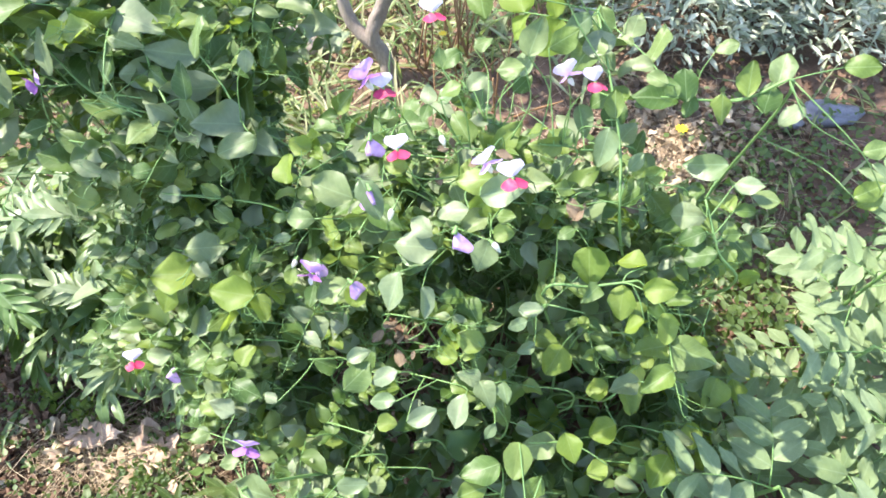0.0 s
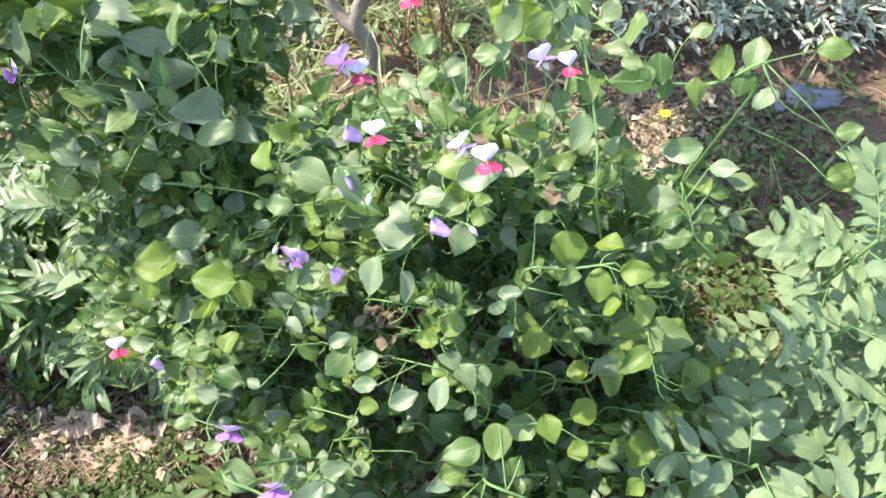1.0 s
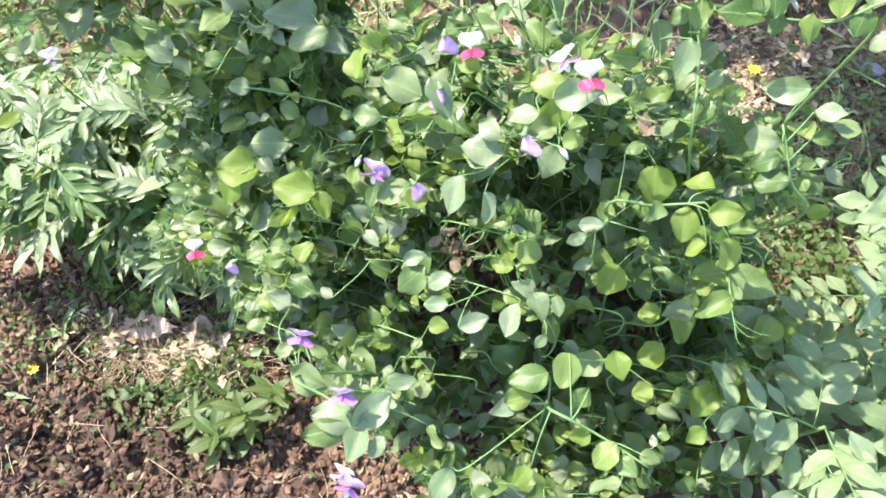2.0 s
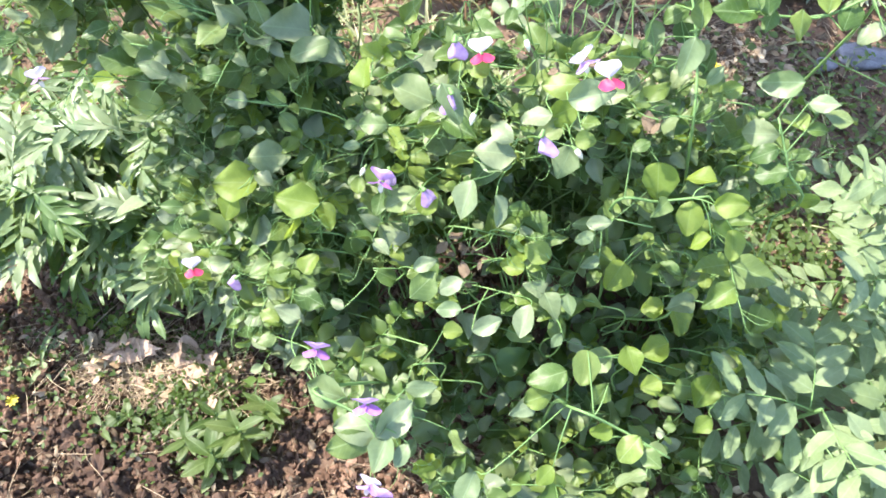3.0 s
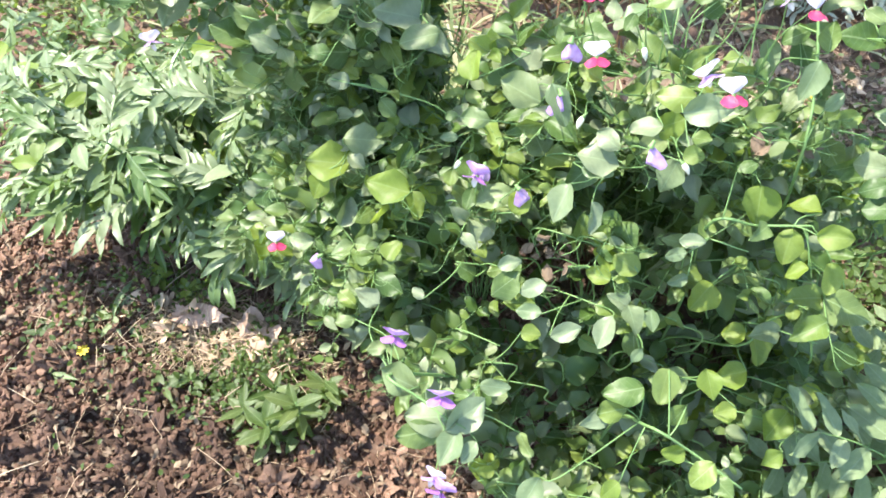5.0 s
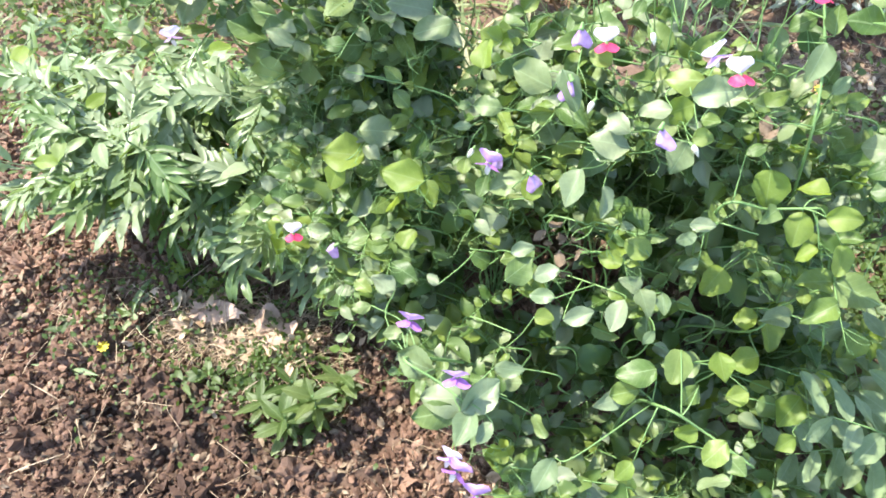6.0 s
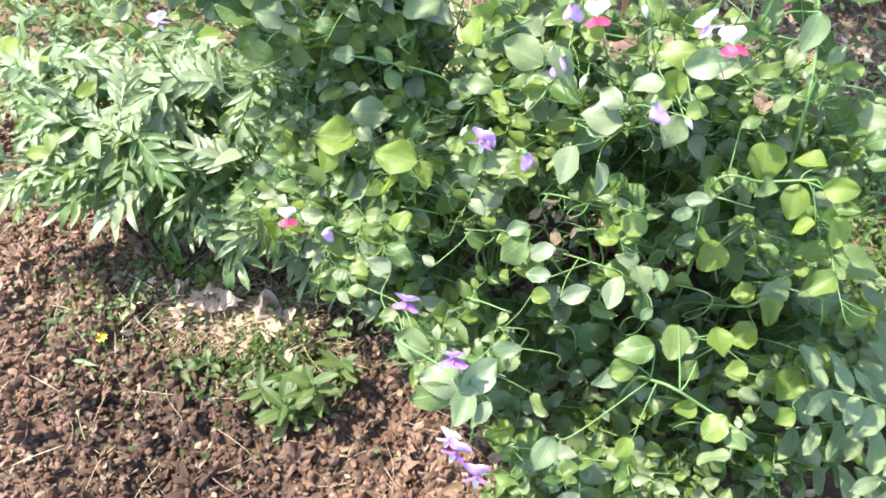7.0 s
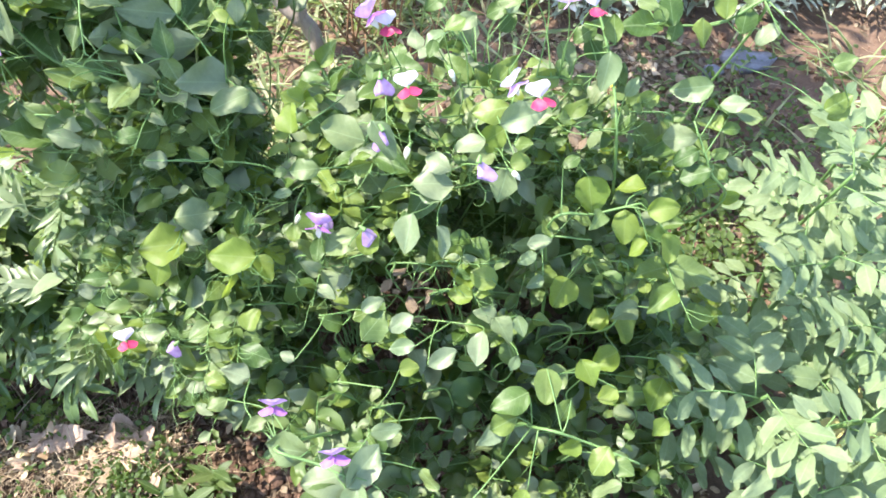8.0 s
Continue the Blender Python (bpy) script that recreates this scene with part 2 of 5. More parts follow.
rng = random.Random(7)
LEAFLETS = [mesh_of("leaflet", *blade(rng.uniform(0.55, 0.85), rng.uniform(0.36, 0.52), rng.uniform(-0.15, 0.4), rng.uniform(-0.1, 0.8), rng, rows=9, tip=rng.uniform(0.6, 0.9), wave=rng.uniform(0.05, 0.14)), PEA) for _ in range(12)]
ROUND = [mesh_of("leaflet", *blade(rng.uniform(0.66, 0.88), rng.uniform(0.38, 0.54), rng.uniform(-0.1, 0.35), rng.uniform(-0.05, 0.55), rng, rows=10, cols=6, tip=rng.uniform(0.62, 0.9), wave=0.10), PEA) for _ in range(7)]
WAXY = [mesh_of("leaflet", *blade(rng.uniform(0.6, 0.85), rng.uniform(0.38, 0.5), rng.uniform(0.0, 0.25), rng.uniform(0.0, 0.5), rng, rows=8, cols=6, tip=rng.uniform(0.62, 0.9), wave=0.07), GLAUCOUS) for _ in range(6)]
POINTED = [mesh_of("leaflet", *blade(rng.uniform(0.46, 0.62), rng.uniform(0.36, 0.48), rng.uniform(0.0, 0.3), rng.uniform(0.0, 0.4), rng, rows=8, cols=6, tip=rng.uniform(0.8, 1.0), wave=0.06), PEA) for _ in range(6)]
YOUNG = [mesh_of("leaflet", *blade(rng.uniform(0.72, 0.96), rng.uniform(0.40, 0.56), rng.uniform(-0.1, 0.35), rng.uniform(0.0, 0.55), rng, rows=10, cols=6, tip=rng.uniform(0.6, 0.85), wave=0.09), PEA_YOUNG) for _ in range(6)]
STIPULES = [mesh_of("stipule", *blade(rng.uniform(0.62, 0.78), rng.uniform(0.30, 0.40), rng.uniform(0.0, 0.4), rng.uniform(-0.1, 0.6), rng, rows=9, wave=0.09), PEA) for _ in range(5)]
BEAN_LEAFLETS = [mesh_of("leaflet", *blade(rng.uniform(0.42, 0.52), rng.uniform(0.44, 0.54), rng.uniform(0.0, 0.2), rng.uniform(0.05, 0.4), rng, rows=8, wave=0.06), BEAN) for _ in range(6)]
WEED_LEAVES = [mesh_of("leaf", *blade(rng.uniform(0.3, 0.42), rng.uniform(0.4, 0.55), rng.uniform(0.1, 0.35), rng.uniform(0.1, 0.3), rng), WEED) for _ in range(4)]
NARROW_LEAVES = [mesh_of("leaf", *blade(rng.uniform(0.14, 0.2), 0.45, rng.uniform(0.1, 0.3), 0.5, rng, tip=0.9), BEAN) for _ in range(3)]
LANCES = [blade(rng.uniform(0.24, 0.33), rng.uniform(0.36, 0.48), rng.uniform(-0.1, 0.35), rng.uniform(0.2, 0.6), rng, rows=4, cols=2, tip=1.05) for _ in range(5)]


def stalk_shape(u, bend):
    return Vector((0.03 * math.sin(3 * u), u, 0.10 * u - bend * u * u))


def stalk_mesh(bend, rng):
    """A leaf stalk of length 1 that ends in forked, curling tendrils."""
    pieces = [tube([stalk_shape(k / 8, bend) for k in range(9)], 0.011, 0.005, 5)]
    for _ in range(3):
        u = rng.uniform(0.78, 1.0)
        p, a, turn = stalk_shape(u, bend), rng.uniform(-0.9, 0.9), rng.choice((-1, 1)) * rng.uniform(2.0, 9.0)
        h, line = Vector((math.sin(a), math.cos(a), rng.uniform(-0.4, 0.4))), [p.copy()]
        tilt = Vector((rng.uniform(-1, 1), rng.uniform(-1, 1), 1)).normalized()
        for k in range(14):
            h = Matrix.Rotation(turn * (k / 14) ** 2 * 0.16, 3, tilt) @ h
            p = p + h * 0.035
            line.append(p.copy())
        pieces.append(tube(line, 0.0045, 0.002, 4))
    return mesh_of("leaf_stalk", *merge(pieces), STEM)


RAW = {}
BENDS = [0.05, 0.15, 0.25, 0.35]
STALKS = [stalk_mesh(b, rng) for b in BENDS]

for me in LEAFLETS + ROUND + POINTED + YOUNG + STIPULES + STALKS:
    RAW[me.name] = (np.array([tuple(v.co) for v in me.vertices]), [tuple(p.vertices) for p in me.polygons])


# ---- pea plants ----
masses = collections.defaultdict(list)  # small leaves, by plant and skin
spots = []  # (plant, point on one of its stems)
clear = []  # places that other leaves leave open
hollows = []  # deep shady gaps in the thicket
sunlit = []  # leaves that stand in the open sun
openings = []  # gaps right through to the earth behind
OUT = Vector((0.0, -0.63, 0.77)).normalized()  # the way that the thicket's front faces


def hidden(p):
    """Whether a leaf at p would grow in front of one of the large leaves or flowers, or in a gap."""
    for places, low, high in ((clear, -0.005, 0.24), (hollows, -0.34, 0.24), (openings, -1.6, 0.3)):
        for q, radius in places:
            d = p - q
            h = d.dot(OUT)
            if low < h < high and (d - OUT * h).length_squared < radius * radius:
                return True
    for q, radius in sunlit:
        d = p - q
        h = d.dot(SUN)
        if 0.02 < h < 0.4 and (d - SUN * h).length_squared < radius * radius:
            return True
    return False


def facing(rng, spread=0.6):
    """Leaf faces turn up and outwards."""
    return (Vector((0, 0, 0.8)) + 0.55 * OUT + Vector([rng.gauss(0, spread) for _ in range(3)])).normalized()


def pea_leaf(plant, at, along, rng, size, young, shapes=LEAFLETS, massed=False):
    """Two stipules at the node, a stalk with pairs of leaflets, tendrils."""
    along = along.normalized()
    up = facing(rng, 0.3)
    side = along.cross(up).normalized()
    up = side.cross(along)

    def leaf(name, kinds, m):
        if massed:
            masses[plant, "young" if kinds is YOUNG else "green"].append((rng.choice(kinds).name, m))
        else:
            child(name, rng.choice(kinds), plant, m)

    for s in (-1, 1):
        d = (along * 0.45 + side * s * rng.uniform(0.6, 1.0) + up * rng.uniform(-0.1, 0.3)).normalized()
        if not hidden(at + d * size * 0.5):
            leaf("stipule", STIPULES, aim(at, d, facing(rng), size * rng.uniform(0.65, 1.3)))
    k = rng.randrange(4)
    reach = size * rng.uniform(1.9, 2.6)
    m = aim(at, along, up, reach)
    if hidden(at + along * reach * 0.4) or hidden(at + along * reach * 0.75):
        return
    if massed:
        masses[plant, "stalk"].append((STALKS[k].name, m))
    else:
        child("leaf_stalk", STALKS[k], plant, m)
    for u in (0.42, 0.72)[: rng.choice((1, 2, 2))]:
        for s in (-1, 1):
            p = m @ stalk_shape(u + 0.03 * s, BENDS[k])
            d = (along * rng.uniform(0.3, 0.7) + side * s + up * rng.uniform(-0.35, 0.25)).normalized()
            if not hidden(p + d * size * 0.5):
                leaf("leaflet", YOUNG if young else shapes, aim(p, d, facing(rng), size * rng.uniform(0.55, 1.12)))


def leaf_masses():
    """The small leaves and stalks of each plant, joined."""
    names = {"green": ("foliage", PEA_MASS), "young": ("young_foliage", YOUNG_MASS), "stalk": ("stalk_tangle", STEM)}
    for (plant, what), leaves in masses.items():
        verts, faces, count = [], [], 0
        shift = np.array(plant.location)
        for key, m in leaves:
            v, f = RAW[key]
            mm = np.array(m)
            verts.append(v @ mm[:3, :3].T + mm[:3, 3] - shift)
            faces += [tuple(i + count for i in g) for g in f]
            count += len(v)
        name, mat = names[what]
        child(name, mesh_of(name, [tuple(q) for q in np.concatenate(verts)], faces, mat), plant, Matrix.Translation(plant.location))["kind"] = "stuff"


def vine(plant, points, rng, size=0.045, leafy=0.45, gap=0.055, young=0.2, thick=0.0018, shapes=LEAFLETS, massed=False):
    """One stem through the points, leafy over its last part (metres)."""
    line = smooth_line(points)
    if massed:
        line = smooth_line(points[-4:])
    body = tube([p - Vector(plant.location) for p in line], thick, thick * 0.55, 6, 0.15)
    if massed:
        me = mesh_of("stem", *body, STEM)
        RAW[me.name] = (np.array([tuple(v) for v in body[0]]), body[1])
        masses[plant, "stalk"].append((me.name, Matrix.Translation(plant.location)))
    else:
        child("stem", mesh_of("stem", *body, STEM), plant, Matrix.Translation(plant.location))
    run, total, s = 0.0, sum((b - a).length for a, b in zip(line, line[1:])), rng.choice((-1, 1))
    due = total - leafy
    for a, b in zip(line, line[1:]):
        run += (b - a).length
        if run > total * 0.35:
            spots.append((plant, b.copy()))
        if run >= due:
            due += gap * rng.uniform(0.8, 1.25)
            d = (b - a).normalized()
            out = d.cross(Vector((0, 0, 1)) + 0.3 * Vector((rng.gauss(0, 1), rng.gauss(0, 1), 0)))
            s = -s
            lead = (out.normalized() * s + d * 0.55 + Vector((0, -0.35, 0.25)) * rng.random()).normalized()
            pea_leaf(plant, b, lead, rng, size * rng.uniform(0.8, 1.15), rng.random() < young, shapes, massed)


def nearest(p):
    near = sorted(spots, key=lambda s: (s[1] - p).length_squared)
    return near[int(abs(p.x * 7919)) % 4]


def twig(name, plant, a, b, radius, rng):
    mid = (a + b) / 2 + Vector((rng.gauss(0, 0.1), rng.gauss(0, 0.1), 0.04)) * (b - a).length
    line = [p - Vector(plant.location) for p in smooth_line([a, mid, b], 4)]
    return child(name, mesh_of(name, *tube(line, radius, radius * 0.7, 5), STEM), plant, Matrix.Translation(plant.location))


def single_leaf(at, along, size, rng, shapes):
    """A large leaf whose middle is at that place, on a stalk from the nearest stem."""
    at, along = Vector(at), Vector(along).normalized()
    base = at - along * size * 0.5
    plant, p = nearest(base)
    twig("petiole", plant, p, base, 0.0010, rng)
    child("leaflet", rng.choice(shapes), plant, aim(base, along, OUT + Vector((0, 0, 0.35)) + Vector([rng.gauss(0, 0.38) for _ in range(3)]), size))


def petal(width, length, cup, lobed, rng):
    v, f = blade(width, 0.60, -cup, 0.25, rng, rows=8, cols=6, tip=0.55)
    return [Vector((q.x, q.y * length - (lobed * (1 - abs(q.x) / (0.5 * width)) if q.y > 0.9 else 0), q.z)) for q in v], f


STANDARD = petal(1.5, 0.85, 0.35, 0.14, rng)
FOLDED = [Vector((q.x * 0.62, q.y, q.z * 0.6 + 0.9 * abs(q.x))) for q in STANDARD[0]], STANDARD[1]
WING = petal(0.86, 0.72, 0.42, 0.0, rng)
KEEL = petal(0.34, 0.55, -0.25, 0.0, rng)
FLOWER_KINDS = {
    "red": (PALE, CRIMSON, "open pea flower with pale lilac standard and crimson wings"),
    "pale": (PALE, LILAC, "pale lilac and white pea flower"),
    "lilac": (LILAC, LILAC, "lilac pea flower, half closed"),
    "purple": (LILAC, PURPLE, "purple pea flower"),
    "bud": (CREAM, CREAM, "whitish pea flower bud"),
}
PETALS = {}
for kind, (a, b, _) in FLOWER_KINDS.items():
    PETALS[kind] = (mesh_of("standard_petal", *STANDARD, a), mesh_of("wing_petal", *WING, b), mesh_of("keel_petal", *KEEL, CREAM))
SHUT = {"lilac": mesh_of("standard_petal", *FOLDED, LILAC)}
BUD = [Vector((0, 0.08 + 0.17 * k, -0.012 * k * k)) for k in range(6)]


def bud_mesh():
    """A closed bud: a plump, slightly hooked drop."""
    verts, faces = tube(BUD, 1.0, 1.0, 8)
    for k, size in enumerate((0.09, 0.17, 0.20, 0.18, 0.11, 0.03)):
        for s in range(8):
            v = verts[k * 8 + s]
            verts[k * 8 + s] = BUD[k] + (v - BUD[k]) * size
    return mesh_of("standard_petal", verts, faces, CREAM)


SHUT["bud"] = bud_mesh()
CALYX = mesh_of("flower", *tube([Vector((0, k / 4 * 0.35 - 0.12, 0.0)) for k in range(5)], 0.06, 0.14, 7), STEM)


def pea_flower(at, kind, rng, size=0.0172):
    at = Vector(at)
    plant, p = nearest(at - Vector((0, 0, 0.05)))
    base = at + Vector((0, 0.008, -0.004)) + OUT * 0.012
    twig("peduncle", plant, p, base, 0.0009, rng)
    d = (Vector((rng.gauss(0, 0.5), -0.75, -0.7 if kind in ("bud", "lilac") else rng.uniform(-0.3, 0.3)))).normalized()
    if kind == "red":
        d = Vector((0.25, -0.60, -0.72)).normalized()
    up = Vector((rng.gauss(0, 0.25), -0.1, 1.0))
    shut = kind in ("bud", "lilac")
    size *= {"bud": 1.0, "lilac": 1.5, "purple": 1.35}.get(kind, 1.1)
    m = aim(base, d, up, size)
    flower = child("flower", CALYX, plant, m, FLOWER_KINDS[kind][2])
    std, wing, keel = PETALS[kind]
    if shut:
        ob = new("standard_petal", SHUT[kind])
        ob.parent = flower
        ob.matrix_basis = pose(0, 0.1, 0, 0, rng.uniform(150, 210), 0) if kind == "lilac" else pose(0, 0.05, 0)
        return
    for me, name, n in ((std, "standard_petal", pose(0, 0.1, 0.06, 160 if kind == "red" else 72, 0, 0)), (wing, "wing_petal", pose(0.08, 0.12, 0.02, 4, 36, -12)), (wing, "wing_petal", pose(-0.08, 0.12, 0.02, 4, -36, 12)), (keel, "keel_petal", pose(0, 0.1, -0.05, -12, 0, 0))):
        ob = new(name, me)
        ob.parent = flower
        ob.matrix_basis = n


# ---- ground ----
def rise(x, y):
    """Height of the worked earth."""
    v = Vector((x, y, 0))
    near = max(0.0, 1 - max(0.0, math.hypot(x + 0.2, y - 1.2) - 2.5) / 2.0)
    bed = math.hypot((x + 0.62) / 0.95, (y - 0.48) / 0.55)
    rough = (1 - bed) ** 0.5 if bed < 1 else 0.0
    near += 0.5 * rough
    lumpy = rough * (0.042 * abs(noise.noise(v * 8)) + 0.030 * abs(noise.noise(v * 17 + Vector((5, 0, 0)))) + 0.016 * noise.noise(v * 38) + 0.009 * noise.noise(v * 75))
    return near * (0.018 * noise.noise(v * 2.2) + 0.018 * noise.noise(v * 9) + 0.012 * noise.noise(v * 24)) + lumpy - 0.012


def axis(low, high, a, b):
    """Fine steps over the worked bed from a to b, coarser round it."""
    inner = [*np.arange(low, a, 0.04), *np.arange(a, b, 0.011), *np.arange(b, high, 0.04)]
    return [-400, -90, -25, low - 4, low - 1.2, low - 0.4, low - 0.15, *inner, high + 0.15, high + 0.4, high + 1.2, high + 4, 25, 90, 400]


def build_ground():
    xs, ys = axis(-2.2, 2.2, -1.45, 0.15), axis(-0.4, 3.6, 0.08, 1.0)
    verts = [(x, y, rise(x, y)) for y in ys for x in xs]
    w = len(xs)
    faces = [(j * w + i, j * w + i + 1, (j + 1) * w + i + 1, (j + 1) * w + i) for j in range(len(ys) - 1) for i in range(w - 1)]
    ob = new("ground", mesh_of("ground", verts, faces, SOIL))
    return tagged(ob, "reddish brown crumbly garden earth, dry and worked", "ground", kind="structure")


build_ground()


def scatter(name, shapes, count, place, mat, label, category, smooth=True):
    """Many small things as one mesh: shapes are (verts, faces); place(rng) gives a pose or None."""
    r = random.Random(name)
    verts, faces, base = [], [], 0
    packed = [(np.array([tuple(v) for v in s[0]]), s[1]) for s in shapes]
    for _ in range(count):
        m = place(r)
        if m is None:
            continue
        v, f = r.choice(packed)
        mm = np.array(m)
        verts.append(v @ mm[:3, :3].T + mm[:3, 3])
        faces += [tuple(i + base for i in g) for g in f]
        base += len(v)
    ob = new(name, mesh_of(name, [tuple(q) for q in np.concatenate(verts)], faces, mat, smooth))
    return tagged(ob, label, category, kind="stuff")


def lump(rng, level=1, rough=0.25):
    bm = bmesh.new()
    bmesh.ops.create_icosphere(bm, subdivisions=level, radius=0.5)
    o = Vector((rng.uniform(0, 50), 0, 0))
    for v in bm.verts:
        v.co *= 1 + 0.55 * noise.noise(v.co * 2.2 + o) + rough * noise.noise(v.co * 6 + o) + rough * 0.8 * noise.noise(v.co * 13 + o)
        v.co.z *= 0.75
    verts, faces = [v.co.copy() for v in bm.verts], [tuple(q.index for q in f.verts) for f in bm.faces]
    bm.free()
    return verts, faces


LUMPS = [lump(rng, 3, 1.5) for _ in range(8)]
PEBBLES = [lump(rng, 2) for _ in range(8)]
CRUMBS = [lump(rng, 1) for _ in range(8)]


def any_turn(r):
    return Euler((r.uniform(0, 6.28), r.uniform(0, 6.28), r.uniform(0, 6.28))).to_matrix().to_4x4()


def clod_place(r):
    x, y = r.uniform(-1.7, 0.9), r.uniform(0.0, 1.3)
    s = 0.010 + 0.036 * r.random() ** 2.6
    m = Matrix.Diagonal((s * r.uniform(0.8, 1.4), s * r.uniform(0.8, 1.4), s, 1))
    return Matrix.Translation((x, y, rise(x, y) + s * 0.18)) @ any_turn(r) @ m


scatter("soil_clods", LUMPS, 1500, clod_place, CLOD, "crumbly reddish brown earth clods lying on the bed", "soil", smooth=False)


def crumb_place(r):
    x, y = r.uniform(-1.6, 0.3), 0.02 + 1.15 * r.random()
    s = 0.004 + 0.020 * r.random() ** 2.2
    m = Matrix.Diagonal((s * r.uniform(0.7, 1.6), s * r.uniform(0.7, 1.4), s, 1))
    return Matrix.Translation((x, y, rise(x, y) + s * 0.2)) @ any_turn(r) @ m


scatter("soil_crumbs", CRUMBS, 28000, crumb_place, CLOD, "fine loose crumbs of reddish brown earth", "soil", smooth=False)


def far_clod(r):
    x, y = (r.gauss(0.72, 0.35), r.gauss(1.9, 0.3)) if r.random() < 0.5 else (r.gauss(1.0, 0.25), r.gauss(1.75, 0.22))
    s = 0.005 + 0.02 * r.random() ** 2.5
    return Matrix.Translation((x, y, rise(x, y) + s * 0.15)) @ any_turn(r) @ Matrix.Diagonal((s, s, s * 0.8, 1))


scatter("stony_earth", PEBBLES, 1200, far_clod, CLOD, "stony light brown earth between the plants", "soil", smooth=False)

STRAWS = [tube(smooth_line([(0, 0, 0), (rng.uniform(-0.08, 0.08), 0.4, rng.uniform(0, 0.12)), (rng.uniform(-0.15, 0.15), 1, 0)], 3), 0.012, 0.008, 4) for _ in range(4)]
FLAKES = [blade(rng.uniform(0.35, 0.7), 0.5, rng.uniform(-0.4, 0.5), rng.uniform(-0.5, 0.7), rng, rows=5, cols=4, wave=0.12, ragged=0.09) for _ in range(6)]


def straw_place(r):
    k = r.random()
    if k < 0.30:
        x, y = r.gauss(-0.50, 0.10), r.gauss(0.725, 0.04)
    elif k < 0.43:
        x, y = r.uniform(-1.6, 0.3), r.uniform(0.05, 1.0)
    elif k < 0.68:
        x, y = r.gauss(0.68, 0.16), r.gauss(1.88, 0.16)
    else:
        x, y = r.uniform(-1.8, 2.0), r.uniform(1.2, 3.2)
    s = r.uniform(0.03, 0.11)
    return Matrix.Translation((x, y, rise(x, y) + 0.008)) @ pose(0, 0, 0, r.uniform(-8, 20), r.uniform(-90, 90), r.uniform(0, 360)) @ Matrix.Diagonal((s * 0.8, s, s * 0.8, 1))


def flake_place(r):
    k = r.random()
    if k < 0.62:
        x, y = r.uniform(-1.6, 0.3), r.uniform(0.05, 1.1)
    elif k < 0.72:
        x, y = r.gauss(-0.52, 0.13), r.gauss(0.72, 0.05)
    elif k < 0.86:
        x, y = r.gauss(0.70, 0.22), r.gauss(1.88, 0.22)
    else:
        x, y = r.uniform(-1.8, 2.2), r.uniform(1.2, 3.2)
    s = r.uniform(0.008, 0.026) * (1.0 if y < 1.2 else 1.7)
    return Matrix.Translation((x, y, rise(x, y) + 0.010)) @ pose(0, 0, 0, r.gauss(0, 40), r.gauss(0, 40), r.uniform(0, 360)) @ Matrix.Scale(s, 4)


def dry_place(r):
    x, y = (r.gauss(0.67, 0.11), r.gauss(1.84, 0.13)) if r.random() < 0.6 else (r.gauss(-0.50, 0.10), r.gauss(0.725, 0.035)) if r.random() < 0.5 else (r.uniform(0.1, 0.8), r.uniform(0.2, 0.7))
    return Matrix.Translation((x, y, rise(x, y) + 0.014)) @ pose(0, 0, 0, r.gauss(0, 35), r.gauss(0, 35), r.uniform(0, 360)) @ Matrix.Scale(r.uniform(0.015, 0.045), 4)


scatter("dry_litter", FLAKES, 1500, dry_place, STRAW, "heap of pale tan dry leaves and husks on the earth", "litter")
scatter("straw", STRAWS, 4600, straw_place, STRAW, "scattered dry straw and stalk pieces on the earth", "straw")
scatter("dead_leaves", FLAKES, 11000, flake_place, LITTER, "dry curled leaf bits strewn over the earth", "litter")


def wood_chip(at, size, turn, r):
    bm = bmesh.new()
    bmesh.ops.create_grid(bm, x_segments=9, y_segments=6, size=0.5)
    o = Vector((r.uniform(0, 40), 0, 0))
    for v in bm.verts:
        v.co.y *= (1 - 2.6 * abs(v.co.x) ** 2.2) * (1 + 0.25 * noise.noise(Vector((v.co.x * 9, 3, 0)) + o))
        v.co.x *= size[0] * (1 + 0.5 * noise.noise(v.co * 6 + o))
        v.co.y *= size[1] * (1 + 0.6 * noise.noise(v.co * 5 - o))
        v.co.z = 0.010 + 0.012 * noise.noise(v.co * 30 + o) + 1.2 * v.co.y ** 2
    top = list(bm.faces)
    bmesh.ops.solidify(bm, geom=top, thickness=0.004)
    me = bpy.data.meshes.new("bark_piece")
    bm.to_mesh(me)
    bm.free()
    me.materials.append(CHIP)
    ob = new("bark_piece", me)
    x, y = at
    ob.matrix_basis = pose(x, y, rise(x, y) + 0.016, r.uniform(2, 14), r.uniform(-8, 8), turn)
    return tagged(ob, "pale tan curled piece of dry bark on the earth", "bark", group="bark pieces")


for at, size, turn in (((-0.545, 0.785), (0.12, 0.055), 8), ((-0.415, 0.79), (0.055, 0.095), 25), ((-0.375, 0.775), (0.045, 0.07), -35), ((-0.50, 0.725), (0.07, 0.022), -12), ((-0.47, 0.79), (0.05, 0.018), 60),
                       ((-0.35, 0.715), (0.09, 0.025), -28), ((-0.47, 0.83), (0.06, 0.025), 10), ((-0.60, 0.74), (0.05, 0.02), 30), ((-0.43, 0.735), (0.05, 0.014), -60), ((-0.30, 0.69), (0.05, 0.018), -15)):
    wood_chip((at[0] - 0.03, at[1] - 0.045), size, turn, rng)

GRASS_BLADES = [blade(rng.uniform(0.045, 0.09), 0.35, rng.uniform(0.1, 0.6), 0.8, rng, rows=5, cols=2, wave=0.0) for _ in range(6)]


